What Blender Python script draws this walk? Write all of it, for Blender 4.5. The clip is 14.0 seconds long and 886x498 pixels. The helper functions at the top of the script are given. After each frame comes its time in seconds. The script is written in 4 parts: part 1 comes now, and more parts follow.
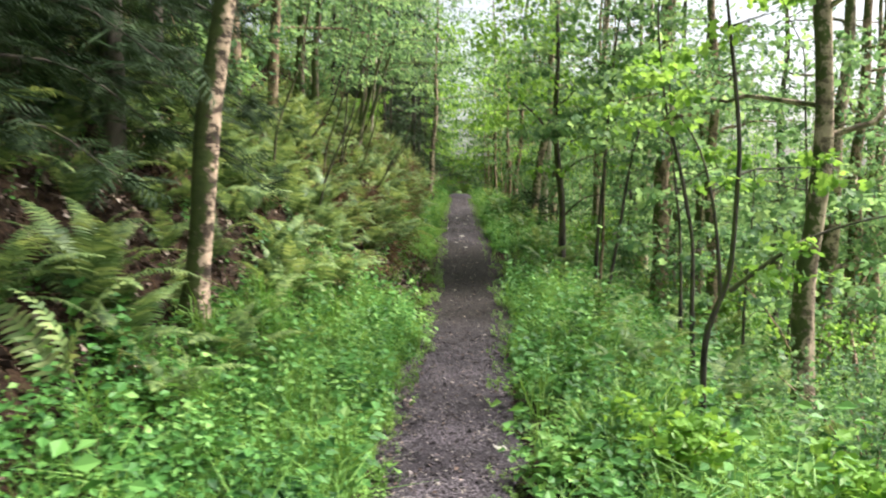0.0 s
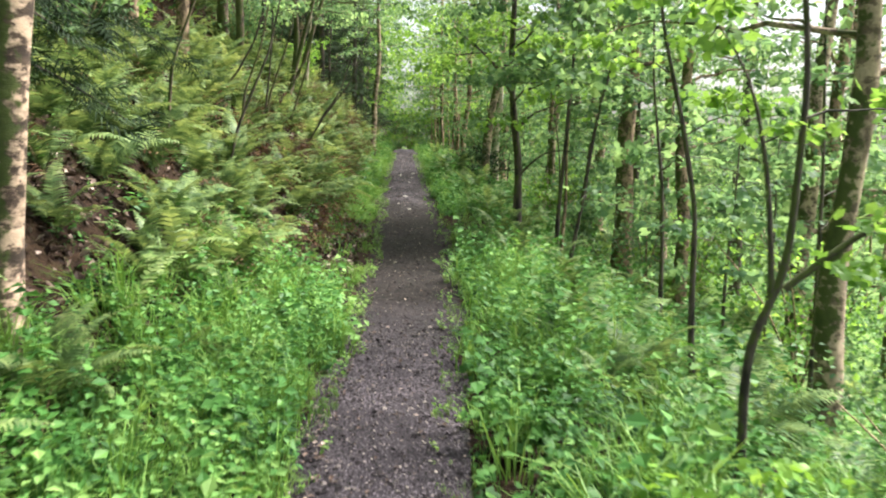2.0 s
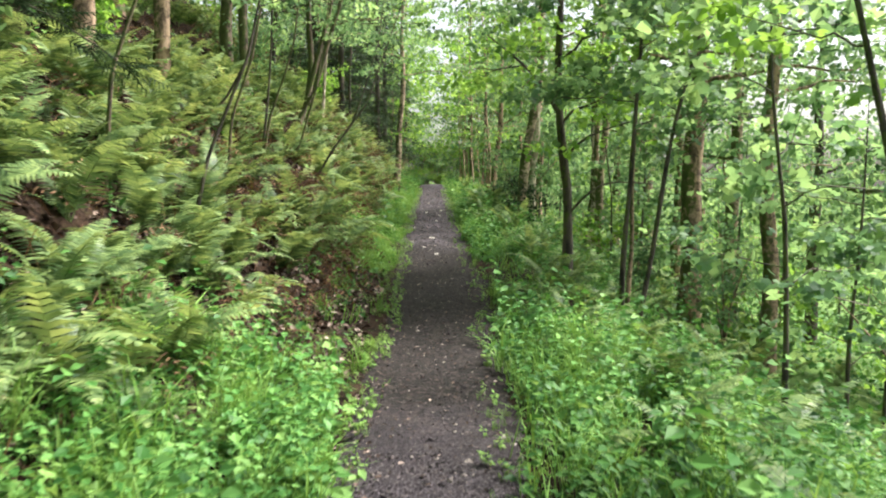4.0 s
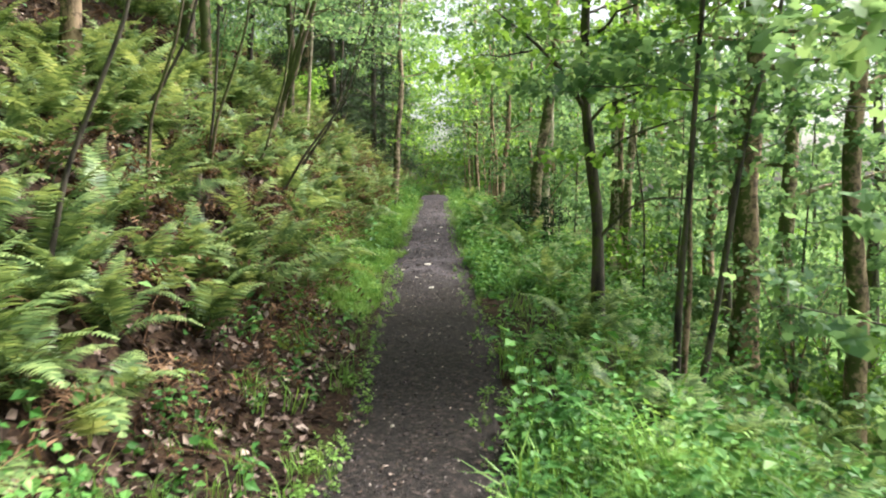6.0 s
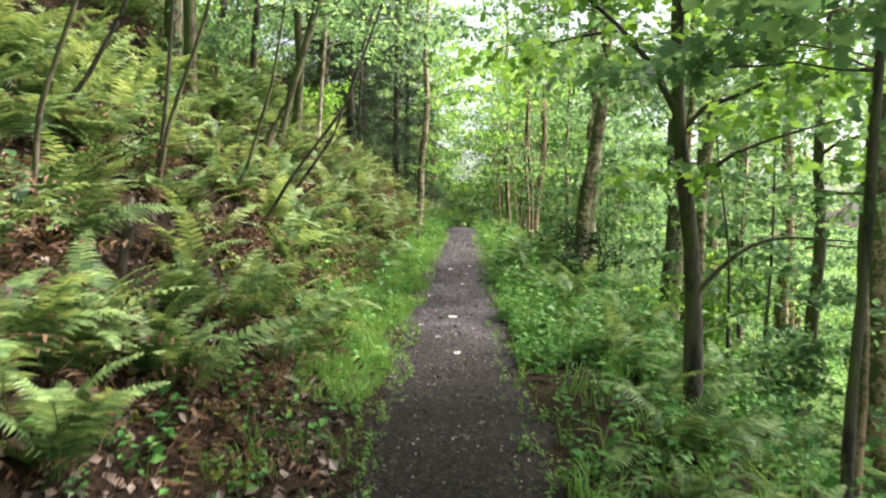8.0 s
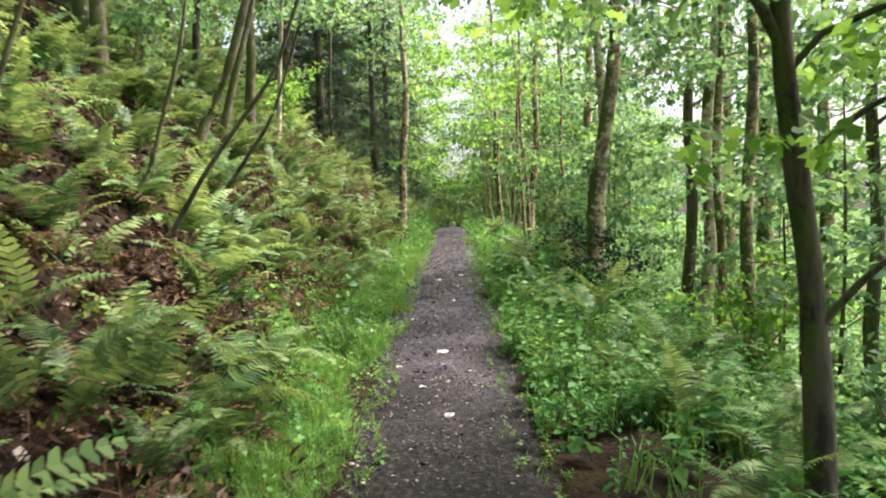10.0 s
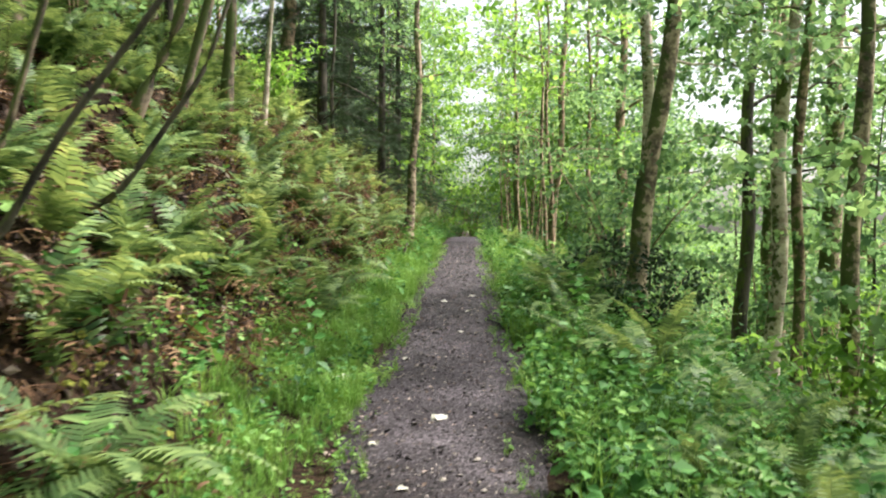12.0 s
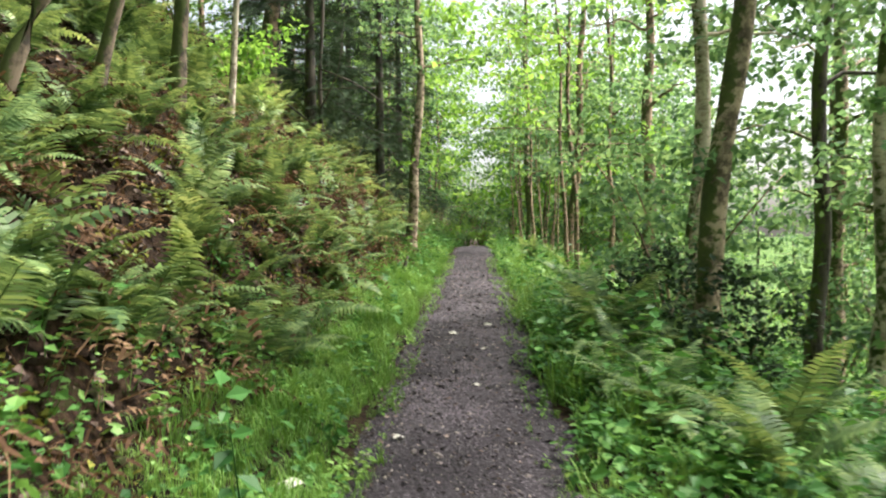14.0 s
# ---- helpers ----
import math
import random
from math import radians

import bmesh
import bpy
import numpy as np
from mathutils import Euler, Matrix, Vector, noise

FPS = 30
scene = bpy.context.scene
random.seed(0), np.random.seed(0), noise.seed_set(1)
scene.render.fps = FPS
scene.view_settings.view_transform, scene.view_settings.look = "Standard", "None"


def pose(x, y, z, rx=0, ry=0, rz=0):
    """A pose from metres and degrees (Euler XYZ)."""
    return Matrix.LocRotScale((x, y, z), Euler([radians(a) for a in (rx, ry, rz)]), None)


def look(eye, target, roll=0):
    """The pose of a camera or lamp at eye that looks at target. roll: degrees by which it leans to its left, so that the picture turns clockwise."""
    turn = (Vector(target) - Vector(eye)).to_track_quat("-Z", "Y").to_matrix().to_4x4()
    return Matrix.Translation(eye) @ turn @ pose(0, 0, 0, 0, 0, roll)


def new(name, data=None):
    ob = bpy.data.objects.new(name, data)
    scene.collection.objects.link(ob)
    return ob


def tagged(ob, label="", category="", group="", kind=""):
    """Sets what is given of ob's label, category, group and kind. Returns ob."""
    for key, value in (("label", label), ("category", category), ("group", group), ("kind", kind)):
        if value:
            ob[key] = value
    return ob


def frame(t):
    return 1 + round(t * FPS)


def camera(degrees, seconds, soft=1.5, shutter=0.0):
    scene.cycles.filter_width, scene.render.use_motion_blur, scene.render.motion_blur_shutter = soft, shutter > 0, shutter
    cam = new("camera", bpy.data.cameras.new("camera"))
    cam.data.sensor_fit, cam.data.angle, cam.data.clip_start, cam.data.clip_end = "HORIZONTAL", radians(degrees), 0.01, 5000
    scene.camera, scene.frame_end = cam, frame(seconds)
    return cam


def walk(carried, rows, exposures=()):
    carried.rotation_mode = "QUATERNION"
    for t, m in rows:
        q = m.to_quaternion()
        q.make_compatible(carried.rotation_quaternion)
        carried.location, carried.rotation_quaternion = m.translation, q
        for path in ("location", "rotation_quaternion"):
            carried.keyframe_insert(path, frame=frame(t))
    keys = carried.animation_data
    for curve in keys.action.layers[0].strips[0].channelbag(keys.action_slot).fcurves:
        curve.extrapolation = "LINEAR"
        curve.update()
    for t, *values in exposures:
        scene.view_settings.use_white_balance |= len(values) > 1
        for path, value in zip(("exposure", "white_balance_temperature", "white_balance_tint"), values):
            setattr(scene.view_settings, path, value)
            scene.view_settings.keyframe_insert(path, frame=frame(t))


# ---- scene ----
cam = camera(57.0, 14.0, soft=2.0, shutter=0.5)
METRES, EYE, TILT, LEAN, TURN = 17.0, 1.62, -4.5, 0.0, 0.0
ROWS = [
    (0.0, 0.0, 0.0, 0.0, -0.0, 0.0, 0.0),
    (0.5, 0.0057, 0.0228, 0.0009, -1.78, -1.76, -0.88),
    (1.0, 0.0051, 0.0491, -0.0003, -2.64, -2.65, -0.59),
    (1.5, 0.0062, 0.0794, 0.0031, -3.96, -3.14, -0.45),
    (2.0, 0.0061, 0.1147, 0.0059, -3.78, -3.02, -0.21),
    (2.5, 0.0019, 0.1538, 0.0085, -2.38, -1.91, 0.75),
    (3.0, 0.0054, 0.192, 0.0098, -1.95, -1.96, 1.1),
    (3.5, 0.0062, 0.2306, 0.0116, -2.0, -2.08, 0.5),
    (4.0, 0.0114, 0.2655, 0.0151, -1.77, -0.59, 0.52),
    (6.5, 0.0255, 0.4618, 0.0357, -0.81, 0.36, 1.24),
    (7.0, 0.0243, 0.5023, 0.036, 0.06, 1.32, 1.08),
    (7.5, 0.0259, 0.5423, 0.0394, 0.24, 1.39, -0.27),
    (8.0, 0.0261, 0.5792, 0.0441, 0.58, 2.23, 0.11),
    (8.5, 0.0271, 0.6137, 0.0492, 1.31, 3.54, 1.57),
    (11.0, 0.0296, 0.7943, 0.0613, -0.31, 1.38, 2.77),
    (11.5, 0.0295, 0.8278, 0.0627, 2.0, 1.97, 2.27),
    (12.0, 0.0334, 0.8569, 0.0669, 0.84, 2.74, 0.32),
    (12.5, 0.0385, 0.889, 0.0702, 0.57, 3.13, -0.25),
    (13.0, 0.0362, 0.9219, 0.0738, 0.57, 2.23, -0.45),
    (13.5, 0.0353, 0.9567, 0.0766, 0.43, 2.64, -0.83),
    (14.0, 0.0312, 0.9923, 0.0788, 1.36, 3.3, 1.05),
]
walk(cam, [(t, pose(0, 0, EYE, TILT, LEAN, TURN) @ pose(METRES * x, METRES * y, METRES * z, 90 + pitch, roll, yaw)) for t, x, y, z, yaw, pitch, roll in ROWS],
     exposures=[(0.0, 1.25), (1.0, 1.38), (3.0, 1.48), (7.0, 1.58), (7.5, 1.7), (8.6, 1.74), (11.0, 1.66), (11.5, 1.74), (12.4, 1.52), (14.0, 1.54)])

# ---- light: overcast sky with a broad soft sun over the valley side ----
SUN_EL, SUN_AZ = 53.0, 72.0
world = bpy.data.worlds.new("overcast_sky")
scene.world = world
world.use_nodes = True
wn, wl = world.node_tree.nodes, world.node_tree.links
sky = wn.new("ShaderNodeTexSky")
sky.sky_type = "NISHITA"
sky.sun_disc = False
sky.sun_elevation, sky.sun_rotation = radians(SUN_EL), radians(SUN_AZ)
sky.dust_density, sky.ozone_density = 4.0, 0.6
grey = wn.new("ShaderNodeHueSaturation")
grey.inputs["Saturation"].default_value = 0.42
wl.new(sky.outputs[0], grey.inputs["Color"])
wl.new(grey.outputs[0], wn["Background"].inputs["Color"])
wn["Background"].inputs["Strength"].default_value = 0.115
sun = new("sun", bpy.data.lights.new("sun", "SUN"))
sun.data.energy, sun.data.angle, sun.data.color = 4.9, radians(16), (1.0, 0.96, 0.9)
az, el = radians(SUN_AZ), radians(SUN_EL)
sun.matrix_world = look((0, 0, 0), (-math.sin(az) * math.cos(el), -math.cos(az) * math.cos(el), -math.sin(el)))
sun.location = (20, 10, 40)

rng = np.random.default_rng(7)


# ---- materials ----
def node_material(name):
    mat = bpy.data.materials.new(name)
    mat.use_nodes = True
    nt = mat.node_tree
    return mat, nt.nodes, nt.links, nt.nodes["Principled BSDF"]


def ramp(nodes, stops):
    r = nodes.new("ShaderNodeValToRGB")
    el = r.color_ramp.elements
    while len(el) < len(stops):
        el.new(0.5)
    for e, (p, c) in zip(el, stops):
        e.position, e.color = p, (*c, 1)
    return r


def noise_node(nodes, links, scale, detail=4.0, coords="Object", stretch=None, rough=0.6):
    tc = nodes.new("ShaderNodeTexCoord")
    n = nodes.new("ShaderNodeTexNoise")
    n.inputs["Scale"].default_value, n.inputs["Detail"].default_value = scale, detail
    n.inputs["Roughness"].default_value = rough
    if stretch:
        mp = nodes.new("ShaderNodeMapping")
        mp.inputs["Scale"].default_value = stretch
        links.new(tc.outputs[coords], mp.inputs[0])
        links.new(mp.outputs[0], n.inputs["Vector"])
    else:
        links.new(tc.outputs[coords], n.inputs["Vector"])
    return n


def mix_colour(nodes, links, fac, a, b):
    m = nodes.new("ShaderNodeMix")
    m.data_type = "RGBA"
    links.new(fac, m.inputs[0])
    links.new(a, m.inputs[6])
    links.new(b, m.inputs[7])
    return m.outputs[2]


def leaf_material(name, stops, translucent=0.4, rough=0.5, patch=1.3, gloss=0.2):
    """Thin leaves: each leaf its own shade, drifting from patch to patch, with light passing through."""
    mat, nodes, links, bsdf = node_material(name)
    geo = nodes.new("ShaderNodeNewGeometry")
    big = noise_node(nodes, links, patch, 2.0)
    mix = nodes.new("ShaderNodeMath")
    mix.operation = "MULTIPLY_ADD"
    links.new(geo.outputs["Random Per Island"], mix.inputs[0])
    mix.inputs[1].default_value = 0.6
    half = nodes.new("ShaderNodeMath")
    half.operation = "MULTIPLY_ADD"
    half.inputs[1].default_value, half.inputs[2].default_value = 1.9, -0.75
    links.new(big.outputs[0], half.inputs[0])
    links.new(half.outputs[0], mix.inputs[2])
    r = ramp(nodes, stops)
    links.new(mix.outputs[0], r.inputs[0])
    links.new(r.outputs[0], bsdf.inputs["Base Color"])
    bsdf.inputs["Roughness"].default_value = rough
    bsdf.inputs["Specular IOR Level"].default_value = gloss
    tr = nodes.new("ShaderNodeBsdfTranslucent")
    warm = nodes.new("ShaderNodeMix")
    warm.data_type = "RGBA"
    warm.blend_type = "MULTIPLY"
    warm.inputs[0].default_value = 1.0
    links.new(r.outputs[0], warm.inputs[6])
    warm.inputs[7].default_value = (1.5, 1.27, 0.92, 1)
    links.new(warm.outputs[2], tr.inputs["Color"])
    sh = nodes.new("ShaderNodeMixShader")
    sh.inputs[0].default_value = translucent
    links.new(bsdf.outputs[0], sh.inputs[1])
    links.new(tr.outputs[0], sh.inputs[2])
    links.new(sh.outputs[0], nodes["Material Output"].inputs["Surface"])
    return mat


def bark_material(name, light, dark, moss=0.35, scale=9.0, stretch=0.25, scars=0.0):
    """Bark with upright streaks, pale patches, dark scars and moss on one side."""
    mat, nodes, links, bsdf = node_material(name)
    fine = noise_node(nodes, links, scale, 6.0, stretch=(1, 1, stretch), rough=0.7)
    broad = noise_node(nodes, links, 2.2, 3.0)
    r = ramp(nodes, [(0.41, dark), (0.485, tuple(0.6 * a + 0.4 * b for a, b in zip(light, dark))), (0.57, light)])
    links.new(fine.outputs[0], r.inputs[0])
    green = ramp(nodes, [(0.3, (0.035, 0.05, 0.012)), (0.7, (0.10, 0.12, 0.03))])
    links.new(fine.outputs[0], green.inputs[0])
    geo = nodes.new("ShaderNodeNewGeometry")
    side = nodes.new("ShaderNodeVectorMath")
    side.operation = "DOT_PRODUCT"
    side.inputs[1].default_value = (-0.75, -0.3, 0.35)
    links.new(geo.outputs["Normal"], side.inputs[0])
    add = nodes.new("ShaderNodeMath")
    add.operation = "MULTIPLY_ADD"
    add.inputs[1].default_value = 0.35
    links.new(side.outputs["Value"], add.inputs[0])
    tuft_noise = noise_node(nodes, links, 14.0, 5.0)
    both = nodes.new("ShaderNodeMath")
    both.operation = "MULTIPLY_ADD"
    both.inputs[1].default_value = 0.9
    links.new(tuft_noise.outputs[0], both.inputs[0])
    both.inputs[2].default_value = -0.45
    patchy = nodes.new("ShaderNodeMath")
    links.new(both.outputs[0], patchy.inputs[0])
    links.new(broad.outputs[0], patchy.inputs[1])
    links.new(patchy.outputs[0], add.inputs[2])
    mask = ramp(nodes, [(0.85 - moss * 0.6, (0, 0, 0)), (0.95 - moss * 0.6, (1, 1, 1))])
    links.new(add.outputs[0], mask.inputs[0])
    skin = r.outputs[0]
    if scars:
        blot = noise_node(nodes, links, 8.0, 5.0, stretch=(1, 1, 1.6), rough=0.65)
        where = ramp(nodes, [(0.47 + 0.12 * (1 - scars), (0, 0, 0)), (0.53 + 0.12 * (1 - scars), (1, 1, 1))])
        links.new(blot.outputs[0], where.inputs[0])
        scar = ramp(nodes, [(0.4, tuple(0.5 * c for c in dark)), (0.6, tuple(1.5 * c for c in dark))])
        links.new(fine.outputs[0], scar.inputs[0])
        skin = mix_colour(nodes, links, where.outputs[0], skin, scar.outputs[0])
    links.new(mix_colour(nodes, links, mask.outputs[0], skin, green.outputs[0]), bsdf.inputs["Base Color"])
    bsdf.inputs["Roughness"].default_value = 0.9
    bump = nodes.new("ShaderNodeBump")
    bump.inputs["Strength"].default_value, bump.inputs["Distance"].default_value = 0.8, 0.02
    links.new(fine.outputs[0], bump.inputs["Height"])
    links.new(bump.outputs[0], bsdf.inputs["Normal"])
    return mat


def soil_material(name, stops, scale=3.0, fine=40.0, bump_m=0.02, gloss=0.08, grain=0.55):
    mat, nodes, links, bsdf = node_material(name)
    a = noise_node(nodes, links, scale, 5.0)
    b = noise_node(nodes, links, fine, 4.0)
    add = nodes.new("ShaderNodeMath")
    add.operation = "MULTIPLY_ADD"
    add.inputs[1].default_value = grain
    links.new(b.outputs[0], add.inputs[0])
    half = nodes.new("ShaderNodeMath")
    half.operation = "MULTIPLY"
    half.inputs[1].default_value = 1 - grain
    links.new(a.outputs[0], half.inputs[0])
    links.new(half.outputs[0], add.inputs[2])
    r = ramp(nodes, stops)
    links.new(add.outputs[0], r.inputs[0])
    links.new(r.outputs[0], bsdf.inputs["Base Color"])
    bsdf.inputs["Roughness"].default_value = 0.85
    bsdf.inputs["Specular IOR Level"].default_value = gloss
    bump = nodes.new("ShaderNodeBump")
    bump.inputs["Strength"].default_value, bump.inputs["Distance"].default_value = 1.0, bump_m
    links.new(add.outputs[0], bump.inputs["Height"])
    links.new(bump.outputs[0], bsdf.inputs["Normal"])
    return mat


def piece_material(name, stops, rough=0.8):
    """Many small loose pieces, each its own shade."""
    mat, nodes, links, bsdf = node_material(name)
    geo = nodes.new("ShaderNodeNewGeometry")
    r = ramp(nodes, stops)
    links.new(geo.outputs["Random Per Island"], r.inputs[0])
    n = noise_node(nodes, links, 60.0, 3.0)
    dim = ramp(nodes, [(0.3, (0.6, 0.6, 0.6)), (0.7, (1, 1, 1))])
    links.new(n.outputs[0], dim.inputs[0])
    m = nodes.new("ShaderNodeMix")
    m.data_type = "RGBA"
    m.blend_type = "MULTIPLY"
    m.inputs[0].default_value = 1.0
    links.new(r.outputs[0], m.inputs[6])
    links.new(dim.outputs[0], m.inputs[7])
    links.new(m.outputs[2], bsdf.inputs["Base Color"])
    bsdf.inputs["Roughness"].default_value = rough
    bsdf.inputs["Specular IOR Level"].default_value = 0.2
    return mat


HERB = leaf_material("herb_leaf", [(0.0, (0.022, 0.076, 0.019)), (0.45, (0.066, 0.188, 0.042)), (0.75, (0.135, 0.30, 0.074)), (1.0, (0.265, 0.44, 0.13))], 0.3, 0.5)
GRASS = leaf_material("grass_blade", [(0.0, (0.075, 0.165, 0.032)), (0.5, (0.162, 0.315, 0.066)), (1.0, (0.27, 0.44, 0.12))], 0.3, 0.45)
FERN = leaf_material("fern_frond", [(0.0, (0.034, 0.078, 0.030)), (0.45, (0.128, 0.203, 0.073)), (0.8, (0.250, 0.34, 0.124)), (1.0, (0.375, 0.455, 0.185))], 0.35, 0.45, patch=0.9)
BRACKEN = leaf_material("dead_bracken", [(0.0, (0.034, 0.019, 0.012)), (0.5, (0.12, 0.068, 0.040)), (1.0, (0.28, 0.18, 0.11))], 0.15, 0.9, gloss=0.1)
LEAF = leaf_material("tree_leaf", [(0.0, (0.049, 0.115, 0.061)), (0.5, (0.114, 0.222, 0.108)), (1.0, (0.23, 0.37, 0.17))], 0.64, 0.45)
BRIGHT_LEAF = leaf_material("young_leaf", [(0.0, (0.070, 0.17, 0.034)), (0.5, (0.150, 0.30, 0.058)), (1.0, (0.25, 0.43, 0.11))], 0.62, 0.45)
LIME_LEAF = leaf_material("lime_leaf", [(0.0, (0.085, 0.20, 0.03)), (0.5, (0.18, 0.35, 0.06)), (1.0, (0.29, 0.48, 0.11))], 0.4, 0.45)
MOSS = leaf_material("bank_moss", [(0.0, (0.05, 0.06, 0.012)), (0.5, (0.14, 0.16, 0.03)), (1.0, (0.27, 0.27, 0.06))], 0.1, 0.9, gloss=0.1)
DARK_LEAF = leaf_material("dark_needle", [(0.0, (0.016, 0.03, 0.016)), (0.5, (0.03, 0.055, 0.026)), (1.0, (0.06, 0.10, 0.045))], 0.15, 0.7, gloss=0.15)
ALDER_BARK = bark_material("alder_bark", (0.64, 0.45, 0.335), (0.07, 0.044, 0.032), 0.7, 5.0, 2.0, 0.7)
MOSSY_BARK = bark_material("mossy_bark", (0.17, 0.125, 0.085), (0.035, 0.026, 0.018), 0.75, 9.0, 0.6)
BIRCH_BARK = bark_material("birch_bark", (0.68, 0.58, 0.48), (0.30, 0.23, 0.18), 0.2, 4.0, 1.6, 0.4)
PALE_BARK = bark_material("pale_bark", (0.48, 0.36, 0.26), (0.13, 0.092, 0.064), 0.36, 5.0, 0.8, 0.5)
BROWN_BARK = bark_material("brown_bark", (0.38, 0.26, 0.175), (0.095, 0.062, 0.042), 0.32, 8.0, 0.5, 0.3)
DARK_BARK = bark_material("dark_bark", (0.092, 0.073, 0.058), (0.02, 0.016, 0.013), 0.25)
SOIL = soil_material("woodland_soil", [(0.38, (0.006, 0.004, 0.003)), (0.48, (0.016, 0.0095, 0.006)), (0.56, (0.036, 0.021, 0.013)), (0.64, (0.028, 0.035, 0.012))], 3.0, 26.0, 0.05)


def add_meadow(mat):
    """Beyond the first trees on the falling side the floor is grassy."""
    nodes, links = mat.node_tree.nodes, mat.node_tree.links
    bsdf = nodes["Principled BSDF"]
    soil = bsdf.inputs["Base Color"].links[0].from_socket
    n = noise_node(nodes, links, 0.8, 5.0)
    green = ramp(nodes, [(0.38, (0.035, 0.07, 0.018)), (0.5, (0.08, 0.145, 0.035)), (0.62, (0.14, 0.22, 0.055))])
    links.new(n.outputs[0], green.inputs[0])
    tc = nodes.new("ShaderNodeTexCoord")
    sep = nodes.new("ShaderNodeSeparateXYZ")
    links.new(tc.outputs["Object"], sep.inputs[0])
    wob = nodes.new("ShaderNodeMath")
    wob.operation = "MULTIPLY_ADD"
    wob.inputs[1].default_value = 4.0
    links.new(n.outputs[0], wob.inputs[0])
    links.new(sep.outputs[0], wob.inputs[2])
    mask = nodes.new("ShaderNodeMapRange")
    mask.inputs[1].default_value, mask.inputs[2].default_value = 4.5, 8.5
    links.new(wob.outputs[0], mask.inputs[0])
    links.new(mix_colour(nodes, links, mask.outputs[0], soil, green.outputs[0]), bsdf.inputs["Base Color"])


add_meadow(SOIL)
GRAVEL = soil_material("path_gravel", [(0.38, (0.010, 0.008, 0.0095)), (0.47, (0.026, 0.021, 0.0255)), (0.54, (0.062, 0.050, 0.060)), (0.61, (0.21, 0.18, 0.20))], 0.9, 62.0, 0.022, 0.25, 0.66)


def add_shaded_earth(mat, lo, hi):
    """A stretch of the path where brown earth has worn through the gravel, with tree shade painted into its colour."""
    nodes, links = mat.node_tree.nodes, mat.node_tree.links
    bsdf = nodes["Principled BSDF"]
    stone = bsdf.inputs["Base Color"].links[0].from_socket
    n = noise_node(nodes, links, 25.0, 5.0)
    wide = noise_node(nodes, links, 0.9, 3.0)
    # near-black browns: bare earth with the overhanging trees' shade mixed in
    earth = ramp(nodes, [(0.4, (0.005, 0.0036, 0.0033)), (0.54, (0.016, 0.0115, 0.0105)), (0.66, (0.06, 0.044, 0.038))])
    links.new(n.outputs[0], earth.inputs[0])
    tc = nodes.new("ShaderNodeTexCoord")
    sep = nodes.new("ShaderNodeSeparateXYZ")
    links.new(tc.outputs["Object"], sep.inputs[0])
    wob = nodes.new("ShaderNodeMath")
    wob.operation = "MULTIPLY_ADD"
    wob.inputs[1].default_value = 4.0
    links.new(wide.outputs[0], wob.inputs[0])
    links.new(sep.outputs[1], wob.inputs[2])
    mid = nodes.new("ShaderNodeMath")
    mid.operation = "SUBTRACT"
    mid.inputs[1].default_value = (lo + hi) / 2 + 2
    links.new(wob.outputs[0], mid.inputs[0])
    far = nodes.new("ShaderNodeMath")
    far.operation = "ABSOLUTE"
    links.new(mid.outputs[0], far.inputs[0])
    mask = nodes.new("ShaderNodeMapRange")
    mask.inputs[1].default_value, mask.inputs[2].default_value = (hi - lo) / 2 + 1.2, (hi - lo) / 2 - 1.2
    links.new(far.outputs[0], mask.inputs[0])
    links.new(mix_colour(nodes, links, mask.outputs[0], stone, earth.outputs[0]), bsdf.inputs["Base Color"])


# dark stretch of the path: worn earth plus painted tree shade
add_shaded_earth(GRAVEL, 9.0, 19.0)
PEBBLE = piece_material("pebble", [(0.0, (0.014, 0.011, 0.0125)), (0.65, (0.055, 0.045, 0.048)), (0.92, (0.26, 0.22, 0.21)), (1.0, (0.5, 0.44, 0.38))])
LITTER = piece_material("leaf_litter", [(0.0, (0.026, 0.017, 0.013)), (0.5, (0.090, 0.060, 0.046)), (0.82, (0.24, 0.17, 0.14)), (1.0, (0.52, 0.42, 0.36))])
PALE_SCRAP = piece_material("pale_scrap", [(0.0, (0.55, 0.5, 0.42)), (1.0, (0.8, 0.78, 0.7))], 0.7)


# ---- the lie of the land ----
CENTRE = ((-30, -0.1), (4.4, 0.0), (6.5, 0.07), (8.9, 0.23), (14, 0.40), (20, 0.47), (30, 0.62), (38, 0.78), (46, 0.95), (60, 1.3))
WIDTH = ((-30, 0.9), (4.4, 0.9), (9, 1.16), (14, 1.4), (20, 1.36), (30, 1.28), (38, 1.2), (46, 1.15), (60, 1.0))
RISE = ((-30, -0.1), (13, -0.06), (17, 0.12), (19, 0.28), (24, 0.52), (38, 1.07), (44, 1.1), (60, 0.6), (200, 0.0))
TOE = ((-30, 1.7), (4, 1.65), (7, 1.45), (10, 1.2), (14, 1.08), (20, 1.3), (38, 1.2), (60, 1.2))


def table(rows, y):
    xs, vs = zip(*rows)
    return np.interp(y, xs, vs)


def soft(s, k=0.25):
    return k * np.logaddexp(0.0, s / k)


def lumps(x, y, size, seed):
    """Smooth unevenness about -1..1 from a few crossed waves."""
    r = np.random.default_rng(seed)
    total = 0.0
    for _ in range(6):
        a, p, f = r.uniform(0, 2 * math.pi), r.uniform(0, 6.28), r.uniform(0.7, 1.9) / size
        total = total + np.sin((x * math.cos(a) + y * math.sin(a)) * f * 2 * math.pi + p)
    return total / 3.5


